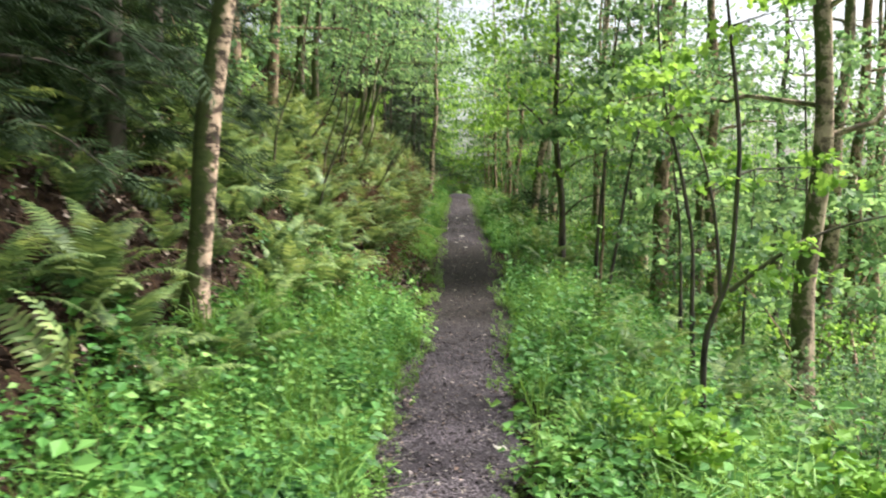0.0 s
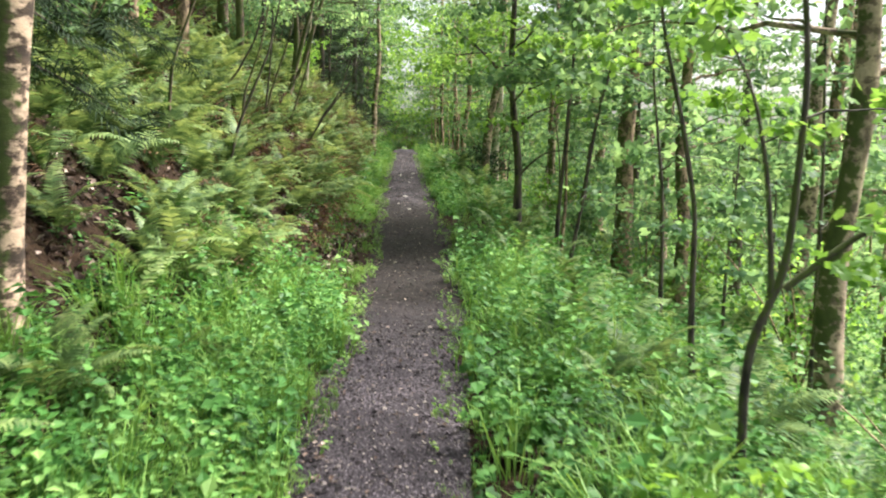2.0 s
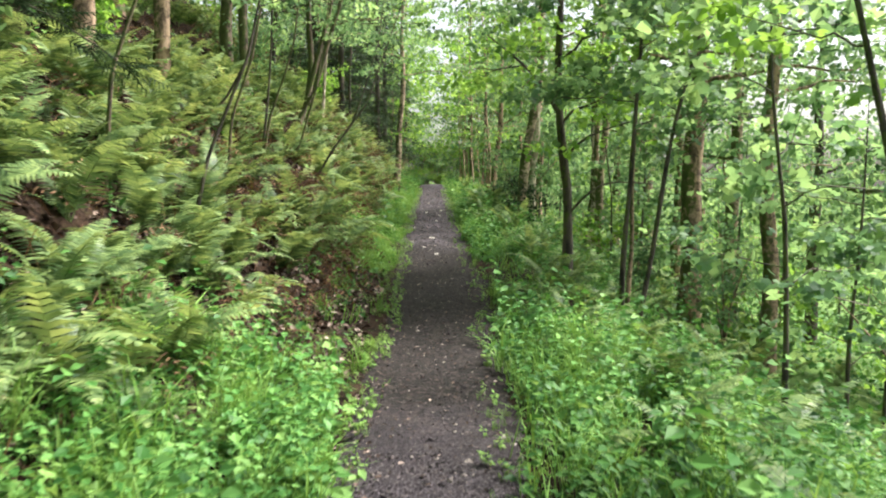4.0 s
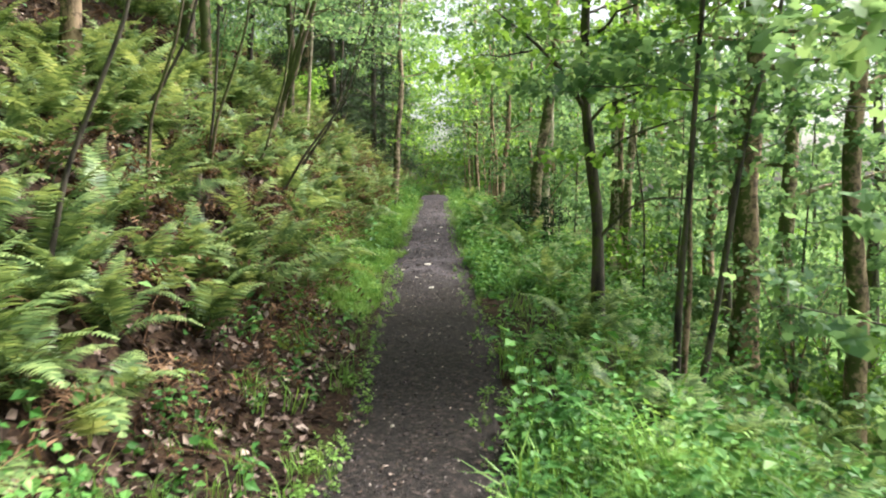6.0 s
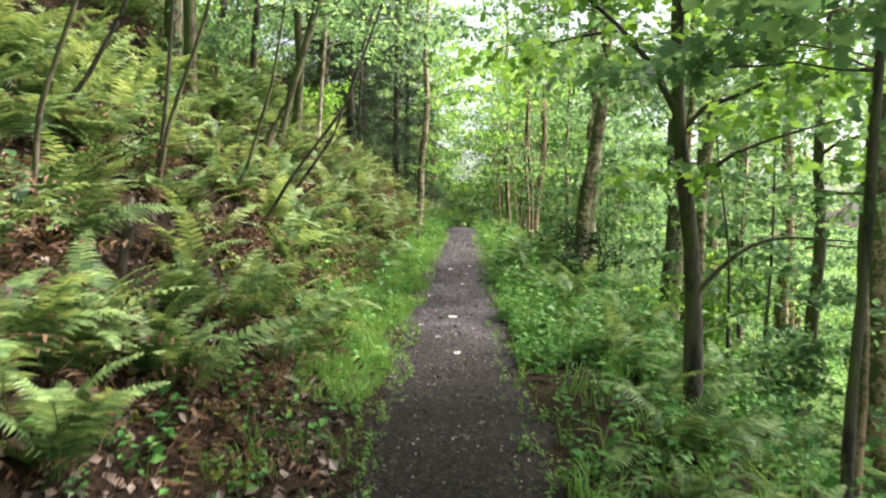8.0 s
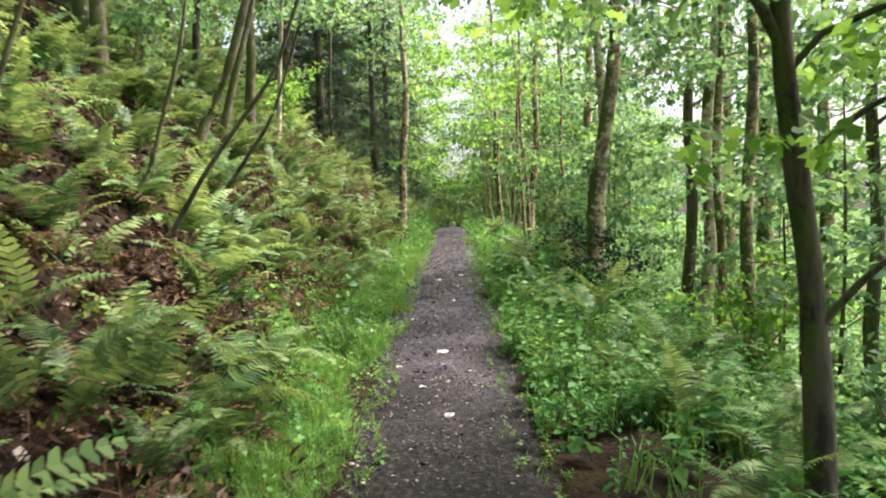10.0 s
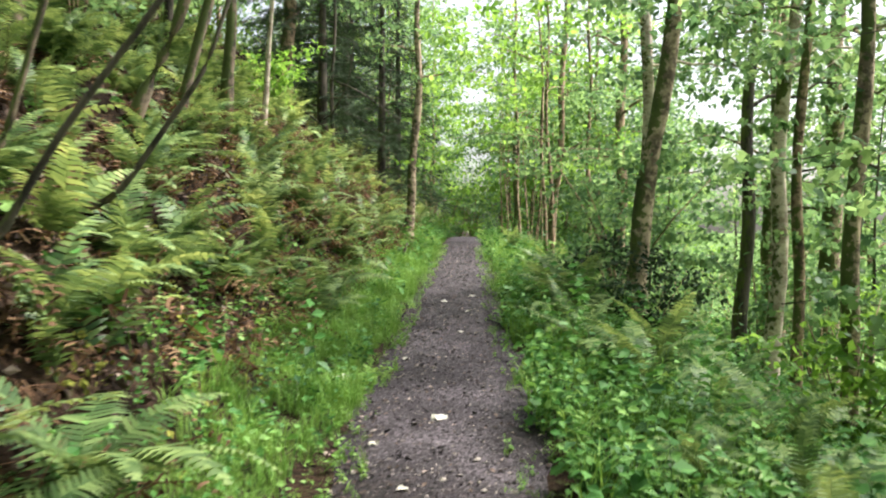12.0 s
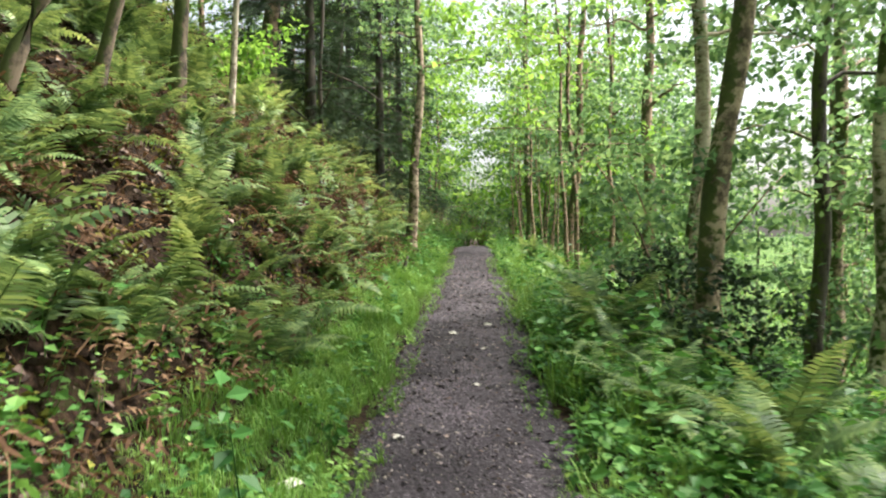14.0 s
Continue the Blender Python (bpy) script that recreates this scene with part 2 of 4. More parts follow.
def ground(x, y):
    """Height of the ground: a level path cut into a hillside that rises to one side and falls away to the other."""
    x, y = np.asarray(x, float), np.asarray(y, float)
    u = x - table(CENTRE, y)
    left = -u - table(TOE, y)
    right = u - 1.45
    z = table(RISE, y)
    steep = 0.3 * np.clip((y - 18) / 12, 0, 1)
    z = z + (1.02 + steep) * soft(left) - (0.34 + steep) * soft(left - 2.6, 0.5) - 0.4 * soft(left - 16, 3.0) - 0.27 * soft(left - 60, 8)
    cut = np.clip((y - 15) / 4, 0, 1) * np.clip((40 - y) / 6, 0, 1)
    z = z + cut * (0.62 * (soft(left, 0.08) - soft(left - 0.7, 0.12)) - 0.25 * (soft(left - 0.7) - soft(left - 2.4)) - 0.1 * np.exp(-((left + 0.05) / 0.12) ** 2))
    z = z - 0.46 * soft(right) + 0.12 * soft(right - 5, 1.0) + 0.33 * soft(right - 40, 6)
    off = np.clip((np.abs(u) - table(WIDTH, y) * 0.5) / 0.5, 0, 1)
    z = z + off * (0.035 * lumps(x, y, 0.9, 3) + 0.03) + np.clip(left, 0, 3) * 0.09 * lumps(x, y, 2.1, 5) + np.clip(right, 0, 3) * 0.05 * lumps(x, y, 2.5, 8)
    return z


# ---- mesh helpers ----
def mesh_from(name, verts, tris, mat, smooth=False):
    me = bpy.data.meshes.new(name)
    verts, tris = np.asarray(verts, np.float32), np.asarray(tris, np.int32)
    me.vertices.add(len(verts))
    me.vertices.foreach_set("co", verts.ravel())
    me.loops.add(tris.size)
    me.loops.foreach_set("vertex_index", tris.ravel())
    me.polygons.add(len(tris))
    me.polygons.foreach_set("loop_start", np.arange(0, tris.size, 3, dtype=np.int32))
    me.polygons.foreach_set("use_smooth", np.full(len(tris), smooth))
    me.update(calc_edges=True)
    me.materials.append(mat)
    return me


def part_mesh(name, me, parent, label="", kind=""):
    ob = new(name, me)
    ob.parent = parent
    return tagged(ob, label, kind=kind)


def turns(yaw, tilt, roll):
    """Rotation matrices (n,3,3): roll about y, then tilt about x, then yaw about z."""
    cy, sy, ct, st, cr, sr = np.cos(yaw), np.sin(yaw), np.cos(tilt), np.sin(tilt), np.cos(roll), np.sin(roll)
    o, i = np.zeros_like(yaw), np.ones_like(yaw)
    rz = np.stack([cy, -sy, o, sy, cy, o, o, o, i], -1).reshape(-1, 3, 3)
    rx = np.stack([i, o, o, o, ct, -st, o, st, ct], -1).reshape(-1, 3, 3)
    ry = np.stack([cr, o, sr, o, i, o, -sr, o, cr], -1).reshape(-1, 3, 3)
    return rz @ rx @ ry


def scatter(template, pos, rot, size):
    """One copy of the template at each place, as one set of vertices and triangles."""
    tv, tf = template
    v = np.einsum("nij,vj->nvi", rot, tv) * np.asarray(size).reshape(-1, 1, 1) + pos[:, None, :]
    f = tf[None] + (np.arange(len(pos)) * len(tv))[:, None, None]
    return v.reshape(-1, 3), f.reshape(-1, 3)


def joined(pieces):
    vs, fs, n = [], [], 0
    for v, f in pieces:
        vs.append(v)
        fs.append(np.asarray(f) + n)
        n += len(v)
    return np.concatenate(vs), np.concatenate(fs)


def tube(points, radii, sides=9, ragged=0.0, seed=1):
    """A tapered, slightly irregular round limb along a line of points."""
    pts = np.asarray(points, float)
    r = np.random.default_rng(seed)
    n = len(pts)
    d = np.gradient(pts, axis=0)
    d /= np.linalg.norm(d, axis=1)[:, None] + 1e-9
    ref = np.where(np.abs(d[:, 2:3]) > 0.9, [[1.0, 0, 0]], [[0, 0, 1.0]])
    a = np.cross(ref, d)
    a /= np.linalg.norm(a, axis=1)[:, None] + 1e-9
    b = np.cross(d, a)
    ang = np.linspace(0, 2 * math.pi, sides, endpoint=False)
    wob = 1 + ragged * r.normal(size=(n, sides))
    ring = (np.cos(ang)[None, :, None] * a[:, None] + np.sin(ang)[None, :, None] * b[:, None]) * (np.asarray(radii)[:, None] * wob)[..., None]
    v = (pts[:, None] + ring).reshape(-1, 3)
    f = []
    for i in range(n - 1):
        for j in range(sides):
            p, q = i * sides + j, i * sides + (j + 1) % sides
            f += [(p, q, q + sides), (p, q + sides, p + sides)]
    v = np.concatenate([v, pts[-1:]])
    top = (n - 1) * sides
    f += [(top + j, top + (j + 1) % sides, len(v) - 1) for j in range(sides)]
    return v, np.array(f)


def smooth_line(points, n):
    """A rounded line through the given points."""
    p = np.asarray(points, float)
    s = np.concatenate([[0], np.cumsum(np.linalg.norm(np.diff(p, axis=0), axis=1))])
    t = np.linspace(0, s[-1], n)
    lin = np.stack([np.interp(t, s, p[:, k]) for k in range(3)], 1)
    for _ in range(2):
        lin[1:-1] = 0.25 * lin[:-2] + 0.5 * lin[1:-1] + 0.25 * lin[2:]
    return lin


# leaf shapes: along +y, face up
OVATE = (np.array([[0, 0, 0], [-0.3, 0.35, 0.07], [0.3, 0.35, 0.07], [0, 0.45, 0.0], [0, 1.0, -0.10]]), np.array([[0, 3, 1], [0, 2, 3], [1, 3, 4], [3, 2, 4]]))
SIMPLE = (np.array([[0, 0, 0], [-0.36, 0.5, 0.08], [0.36, 0.5, 0.08], [0, 1.0, -0.08]]), np.array([[0, 3, 1], [0, 2, 3]]))
LOBED = (np.array([[0, 0, 0], [-0.55, 0.25, 0.02], [-0.2, 0.45, 0.05], [-0.38, 0.8, 0], [0, 0.6, 0.02], [0, 1.05, -0.06], [0.38, 0.8, 0], [0.2, 0.45, 0.05], [0.55, 0.25, 0.02]]),
         np.array([[0, 2, 1], [0, 4, 2], [2, 4, 3], [3, 4, 5], [4, 6, 5], [4, 7, 6], [0, 7, 4], [0, 8, 7]]))


def leaf_cloud(template, pos, size, r, flat=0.5):
    n = len(pos)
    return scatter(template, pos, turns(r.uniform(0, 6.283, n), r.normal(-0.35, flat, n), r.normal(0, flat, n)), size * r.uniform(0.6, 1.3, n))


# ---- ground: one sheet to the horizon ----
def spaced(inner_lo, inner_hi, step, far):
    core = np.arange(inner_lo, inner_hi + step, step)
    out = np.cumsum(step * 1.22 ** np.arange(1, 60))
    out = out[out < far]
    return np.concatenate([(inner_lo - out)[::-1], core, inner_hi + step + out])


def sheet(xs, ys, height):
    gx, gy = np.meshgrid(xs, ys)
    v = np.stack([gx, gy, height(gx, gy)], -1).reshape(-1, 3)
    nx, ny = len(xs), len(ys)
    i, j = np.meshgrid(np.arange(nx - 1), np.arange(ny - 1))
    a = (j * nx + i).ravel()
    f = np.concatenate([np.stack([a, a + 1, a + nx + 1], 1), np.stack([a, a + nx + 1, a + nx], 1)])
    return v, f


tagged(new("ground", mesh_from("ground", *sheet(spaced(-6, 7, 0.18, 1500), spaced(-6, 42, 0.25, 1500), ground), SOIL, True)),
       "dark woodland soil rising to a bank and falling away", "ground", kind="structure")


def path_height(s, y):
    """Trodden gravel: a shallow crown, ragged edges that sink under the verge."""
    c, w = table(CENTRE, y), table(WIDTH, y)
    w = w * (1 + 0.10 * np.sin(y * 2.1) * np.sin(y * 0.83 + 1) + 0.05 * np.sin(y * 5.3))
    x = c + s * w * 0.5
    return x, table(RISE, y) + 0.05 - 0.062 * np.abs(s) ** 3 + 0.008 * lumps(x, y, 0.35, 11)


ps, py = np.meshgrid(np.linspace(-1.15, 1.15, 24), np.arange(-14, 57, 0.13))
px_, pz_ = path_height(ps, py)
_, pf = sheet(np.arange(24), np.arange(ps.shape[0]), lambda a, b: a * 0)
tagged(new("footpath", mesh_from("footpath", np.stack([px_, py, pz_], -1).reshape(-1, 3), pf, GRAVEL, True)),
       "narrow trodden footpath of dark purplish gravel", "footpath", kind="structure")


# ---- trees ----
def tree(name, label, category, line, radius, bark, leaf, leaves=1500, leaf_size=0.09, height=11.0, limbs=8, low=2.2, reach=1.6, seed=1, template=SIMPLE, group="", given=(), sides=10, flare=1.5, split=True, droop=0.1, high=0.3):
    """A tree whose trunk follows line and goes on to height; limbs and a crown of single leaves. given: limbs by their own lines."""
    r = np.random.default_rng(seed)
    line = np.array(line, float)
    base = line[0].copy()
    base[2] = float(ground(base[0], base[1]))
    line[0] = base
    line = line - base
    if line[-1][2] < height:
        d = line[-1] - line[-2]
        d /= np.linalg.norm(d)
        d = d * 0.5 + np.array([0, 0, 0.5])
        rest = height - line[-1][2]
        line = np.vstack([line, line[-1] + d * rest * 0.5 / max(d[2], 0.3), line[-1] + d * rest / max(d[2], 0.3) + r.normal(0, 0.2, 3) * [1, 1, 0]])
    n = int(height * (13 if radius < 0.035 else 7 if radius < 0.05 else 3.5))
    trunk_line = smooth_line(np.vstack([[0, 0, -0.35], line]), n)
    s = np.linspace(0, 1, n)
    bend = 0.045 * np.minimum(1, np.maximum(trunk_line[:, 2] - 0.4, 0)) * min(1, radius / 0.06)
    trunk_line[:, 0] += bend * np.sin(trunk_line[:, 2] * 1.7 + seed)
    trunk_line[:, 1] += bend * np.sin(trunk_line[:, 2] * 1.3 + 2 * seed)
    rad = radius * (1 + 0.05 * np.sin(trunk_line[:, 2] * 4 + seed)) * (1 - 0.88 * s ** 1.1) * (1 + (flare - 1) * np.exp(-np.maximum(trunk_line[:, 2], 0) / 0.18))
    root = new(name)
    root.location = base
    tagged(root, label, category, group)
    part_mesh("trunk", mesh_from("trunk", *tube(trunk_line, rad, sides, 0.05, seed), bark, True), root)
    tips, limb_meshes = [], []
    for k in range(limbs):
        h = low + (height * 0.94 - low) * (k + r.uniform(0, 0.8)) / max(limbs, 1)
        i = int(np.clip(np.searchsorted(trunk_line[:, 2], h), 1, n - 1))
        o = trunk_line[i]
        a = k * 2.4 + r.uniform(-0.6, 0.6)
        ln = reach * r.uniform(0.65, 1.25) * (1.15 - 0.6 * h / height)
        up = r.uniform(0.15, 0.6)
        out = np.array([math.cos(a), math.sin(a), 0])
        pts = [o, o + out * ln * 0.45 + [0, 0, up * ln * 0.4], o + out * ln + [0, 0, up * ln * 0.6 - droop * ln]]
        ll = smooth_line(pts, 7)
        ll[1:-1] += r.normal(0, 0.025 * ln, (5, 3))
        limb_meshes.append((ll, max(rad[i] * 0.38, 0.008)))
        tips.append(ll)
    for g in given:
        gl = smooth_line(np.array(g["line"], float) - base, 10)
        limb_meshes.append((gl, g["radius"]))
        if g.get("leafy", True):
            tips.append(gl)
    if split:
        for ll, lr in limb_meshes:
            part_mesh("limb", mesh_from("limb", *tube(ll, np.linspace(lr, lr * 0.25, len(ll)), 6, 0.04, seed), bark, True), root)
    elif limb_meshes:
        part_mesh("branchwork", mesh_from("branchwork", *joined([tube(ll, np.linspace(lr, lr * 0.25, len(ll)), 4) for ll, lr in limb_meshes]), bark, True), root, kind="stuff")
    if leaves and tips:
        twigs, spots = [], []
        weights = [1.0 if ll[0][2] < 6.0 else high for ll in tips]
        for ll, w in zip(tips, weights):
            per = max(1, int(leaves * w / sum(weights)))
            count = max(2, per // 34)
            for _ in range(count):
                q = ll[r.integers(2, len(ll))]
                off = r.normal(0, 1, 3) * [0.5, 0.5, 0.22] * reach * 0.55
                end = q + off
                twigs.append(tube(np.linspace(q, end, 2), [0.006, 0.002], 3))
                spots.append(end + r.normal(0, 1, (per // count + 1, 3)) * [0.13, 0.13, 0.03] * max(reach, 0.9))
        if split:
            part_mesh("twig", mesh_from("twig", *joined(twigs), bark), root, "fine dark twigs", "stuff")
        part_mesh("crown", mesh_from("crown", *leaf_cloud(template, np.concatenate(spots), leaf_size, r, 0.6), leaf), root, "many single green leaves", "stuff")
    return root


def upright(x, y, dx=0.0, h=3.0):
    return [(x, y, 0), (x + dx * 0.5, y, h * 0.5), (x + dx, y, h)]


# mossy pale-barked alders and dark saplings beside the path
tree("alder_tree", "alder with peeling pinkish bark and moss below the bank", "tree",
     [(-1.97, 6.3, 0.4), (-1.93, 6.3, 0.75), (-1.79, 6.3, 1.74), (-1.66, 6.3, 3.0)], 0.105, ALDER_BARK, LEAF, 3600, 0.10, 11, 10, 3.6, 2.2, 21, sides=14, high=0.7)
tree("alder_tree", "tall pale alder with mossy trunk on the falling slope", "tree",
     [(3.62, 8.1, -0.6), (3.68, 8.1, 1.5), (3.72, 8.1, 3.4)], 0.115, PALE_BARK, LEAF, 2400, 0.10, 12, 11, 2.4, 2.0, 22, sides=14, high=0.6)
tree("sapling", "dark crooked sapling forking low beside the path", "sapling",
     [(1.88, 5.8, 0), (1.88, 5.8, 0.35), (1.9, 5.8, 0.58), (1.99, 5.8, 0.8), (2.05, 5.8, 0.95), (2.07, 5.8, 1.9), (1.98, 5.8, 2.9)], 0.027, DARK_BARK, BRIGHT_LEAF, 520, 0.085, 4.6, 6, 1.9, 0.75, 23, LOBED,
     given=[{"line": [(1.99, 5.8, 0.8), (1.94, 5.8, 1.4), (1.82, 5.8, 1.93), (1.65, 5.8, 2.12)], "radius": 0.018},
            {"line": [(2.05, 5.8, 0.86), (2.48, 5.75, 1.21), (2.8, 5.7, 1.35), (3.3, 5.6, 1.45)], "radius": 0.02}], flare=1.3)
tree("sapling", "slender dark sapling on the verge edge", "sapling",
     [(2.62, 8.4, 0), (2.55, 8.4, 1.05), (2.44, 8.4, 1.7), (2.28, 8.4, 2.46)], 0.03, DARK_BARK, BRIGHT_LEAF, 520, 0.09, 4.8, 6, 1.9, 0.8, 24, LOBED, flare=1.2)
tree("young_tree", "dark-barked young tree with arching side branches", "tree",
     [(2.43, 16.5, 0), (2.37, 16.5, 1.38), (2.32, 16.5, 2.38), (2.27, 16.5, 3.4)], 0.08, DARK_BARK, BRIGHT_LEAF, 3000, 0.105, 8, 13, 2.3, 2.0, 25, LOBED, sides=12, flare=1.25, high=1.0,
     given=[{"line": [(2.3, 16.5, 2.35), (2.02, 16.4, 2.82), (1.77, 16.3, 3.07), (1.2, 16.2, 3.5)], "radius": 0.035},
            {"line": [(2.38, 16.5, 1.8), (2.58, 16.45, 2.04), (2.93, 16.4, 2.19), (3.5, 16.3, 2.35)], "radius": 0.025},
            {"line": [(2.42, 16.5, 0.95), (2.65, 16.45, 1.24), (2.95, 16.4, 1.44), (3.6, 16.3, 1.39)], "radius": 0.025, "leafy": False}])
for k, (line, rr) in enumerate((([(2.74, 14.6, -0.06), (2.77, 14.6, 1.03), (2.83, 14.6, 1.73), (2.99, 14.6, 3.1)], 0.038),
                                ([(2.83, 14.7, -0.07), (2.88, 14.7, 0.6), (2.87, 14.7, 1.26), (2.95, 14.7, 2.3)], 0.032),
                                ([(2.91, 14.5, -0.16), (3.14, 14.5, 0.88), (3.37, 14.5, 2.18), (3.6, 14.5, 3.1)], 0.036))):
    tree("hazel", "slim grey-brown hazel of a clump beside the path", "tree", line, rr, BROWN_BARK if k == 1 else DARK_BARK, LEAF, 1400, 0.105, 6.5, 9, 2.2, 1.6, 30 + k, LOBED, group="clump of stems", flare=1.2, high=1.0)
# stand of taller trees on the falling side: x, y, lean, radius, bark
STAND = [(8.2, 17.5, 0.35, 0.21, PALE_BARK), (9.3, 18.6, 0.2, 0.2, BROWN_BARK), (10.6, 18.0, 0.2, 0.17, PALE_BARK), (5.5, 16.6, -0.1, 0.13, BROWN_BARK), (4.95, 18.6, 0.1, 0.2, BROWN_BARK), (6.6, 21.0, 0.1, 0.16, PALE_BARK),
         (2.63, 24.3, 0.55, 0.125, PALE_BARK), (3.33, 26.8, 0.12, 0.115, BIRCH_BARK), (5.1, 27.7, 0.25, 0.12, DARK_BARK), (4.55, 25.0, 0.3, 0.11, BIRCH_BARK), (4.47, 24.0, 0.1, 0.07, BROWN_BARK), (7.1, 29.0, 0.15, 0.2, PALE_BARK), (4.1, 22.0, 0.2, 0.085, PALE_BARK),
         (3.28, 38.0, 0.35, 0.12, BROWN_BARK), (4.84, 36.0, 0.1, 0.17, BROWN_BARK), (4.54, 39.0, 0.05, 0.08, BROWN_BARK), (2.85, 45.0, 0.0, 0.11, ALDER_BARK), (6.4, 30.0, 0.2, 0.14, PALE_BARK), (7.8, 33.0, 0.1, 0.18, BROWN_BARK), (7.4, 27.0, 0.1, 0.15, BROWN_BARK), (6.9, 24.5, 0.2, 0.12, DARK_BARK), (11.6, 22.0, 0.1, 0.18, BROWN_BARK), (13.2, 25.5, 0.2, 0.2, PALE_BARK), (9.8, 24.0, 0.1, 0.15, DARK_BARK)]
for k, (x, y, lean, rr, bark) in enumerate(STAND):
    tree("woodland_tree", "tall straight-trunked broadleaf tree on the falling slope", "tree", upright(x, y, lean, 4.5), rr, bark, LEAF, 1500 if y > 23 or x < 6 else 2000, 0.135, 13, 12, 3.6 if 16 < y < 30 and x < 6 else 2.2, 2.2, 40 + k, group="trees below the path", sides=12, flare=1.3, high=0.3 if y < 16 else 0.1)
# trees and stems on the bank
BANK = [(-2.73, 27.4, 0.4, 0.05, BIRCH_BARK), (-3.78, 33.0, 0.5, 0.22, BROWN_BARK), (-2.81, 26.0, 0.25, 0.10, MOSSY_BARK), (-3.7, 14.0, 0.2, 0.14, BROWN_BARK), (-3.7, 22.0, 0.3, 0.12, MOSSY_BARK), (-3.5, 16.2, 0.2, 0.13, BROWN_BARK),
        (-4.2, 23.0, 0.2, 0.18, MOSSY_BARK), (-4.0, 26.5, 0.4, 0.09, DARK_BARK), (-5.5, 20.0, 0.2, 0.16, BROWN_BARK), (-6.2, 13.5, 0.2, 0.2, BROWN_BARK), (-5.2, 29.5, 0.2, 0.16, DARK_BARK), (-6.8, 25.0, 0.3, 0.2, BROWN_BARK), (-7.0, 17.5, 0.2, 0.18, DARK_BARK)]
for k, (x, y, lean, rr, bark) in enumerate(BANK):
    tree("bank_tree", "woodland tree rooted in the steep fern bank", "tree", upright(x, y, lean, 4.0), rr, bark, LEAF, 2600, 0.13, 11, 11, 1.2, 2.2, 80 + k, group="trees on the bank", sides=12, flare=1.3)
tree("bank_tree", "grey-barked tree at the foot of the bank by the far path", "tree", upright(-0.6, 34.5, 0.25, 4.0), 0.12, PALE_BARK, LEAF, 900, 0.13, 10, 8, 3.6, 1.9, 96, group="trees on the bank", sides=12, flare=1.3)
tree("dead_tree", "thin half-dead tree with long bare grey boughs", "tree", upright(-2.1, 32.0, 0.1, 4.0), 0.055, DARK_BARK, LEAF, 200, 0.1, 8, 4, 5.0, 1.2, 97, group="trees on the bank", flare=1.2,
     given=[{"line": [(-2.05, 32.0, 4.7), (-1.3, 31.6, 4.35), (-0.6, 31.2, 3.75), (-0.1, 31.0, 3.5)], "radius": 0.022, "leafy": False},
            {"line": [(-2.05, 32.0, 4.3), (-1.2, 31.8, 4.3), (-0.4, 31.5, 4.15)], "radius": 0.016, "leafy": False},
            {"line": [(-2.08, 32.0, 3.6), (-2.7, 31.7, 4.1), (-3.3, 31.5, 4.9)], "radius": 0.02, "leafy": False},
            {"line": [(-2.05, 32.0, 3.9), (-1.6, 31.5, 4.5), (-1.4, 31.0, 5.3)], "radius": 0.018, "leafy": False}])
STEMS = [[(-1.85, 18.2, 0.9), (-1.5, 18.2, 1.48), (-1.18, 18.2, 2.01), (-0.62, 18.2, 2.71)], [(-2.05, 19, 1.2), (-1.88, 19, 2.02), (-1.55, 19, 3.04)], [(-1.86, 19.6, 1.0), (-1.52, 19.6, 1.77), (-0.95, 19.6, 2.55)],
         [(-2.14, 17, 1.6), (-2.02, 17, 2.42), (-1.64, 17, 3.5)], [(-2.16, 17.05, 1.6), (-1.96, 17.05, 3.5)], [(-2.21, 15, 1.5), (-2.14, 15, 2.28), (-1.85, 15, 3.0)], [(-1.9, 12.2, 1.0), (-1.75, 12.2, 1.7), (-1.35, 12.2, 2.6)], [(-2.4, 11.4, 1.5), (-2.3, 11.4, 2.4), (-2.0, 11.4, 3.2)],
         [(-2.83, 16.5, 2.1), (-2.51, 16.5, 2.71), (-2.19, 16.5, 3.27)], [(-4.5, 24.4, 3.1), (-4.18, 24.4, 3.66), (-3.88, 24.4, 4.2)]]
for k, line in enumerate(STEMS):
    tree("leaning_sapling", "thin mossy sapling leaning out from the bank", "sapling", line, 0.022, MOSSY_BARK if k % 2 else DARK_BARK, LEAF, 260, 0.07, line[-1][2] + 1.2, 4, 1.6, 0.7, 110 + k, group="stems on the bank", flare=1.2)


for line in ([(-2.4, 22, 2.2), (-2.11, 22, 3.02), (-1.83, 22, 3.53)], [(-2.5, 23.6, 2.6), (-2.23, 23.6, 3.63), (-2.08, 23.6, 3.98)]):
    tree("leaning_tree", "mossy young tree leaning out from the fern bank", "tree", line, 0.06, MOSSY_BARK, LEAF, 500, 0.09, line[-1][2] + 4, 7, 1.8, 1.3, 141, group="stems on the bank", flare=1.3)
for x, y, lean, tall in ((-1.4, 20.3, 0.17, 0.36), (-0.45, 30.0, 0.12, 0.4), (-1.9, 15.6, 0.1, 0.3), (-2.05, 16.1, 0.05, 0.35), (-1.7, 13.6, 0.1, 0.3)):
    z = float(ground(x, y))
    stub = tagged(new("stub", mesh_from("stub", *tube([(0, 0, -0.1), (lean * 0.4, 0, tall * 0.5), (lean, 0, tall)], [0.045, 0.035, 0.026], 9, 0.12, 7), DARK_BARK, True)), "short dark broken stub standing in the ferns", "stub", "stubs on the bank")
    stub.location = (x, y, z)


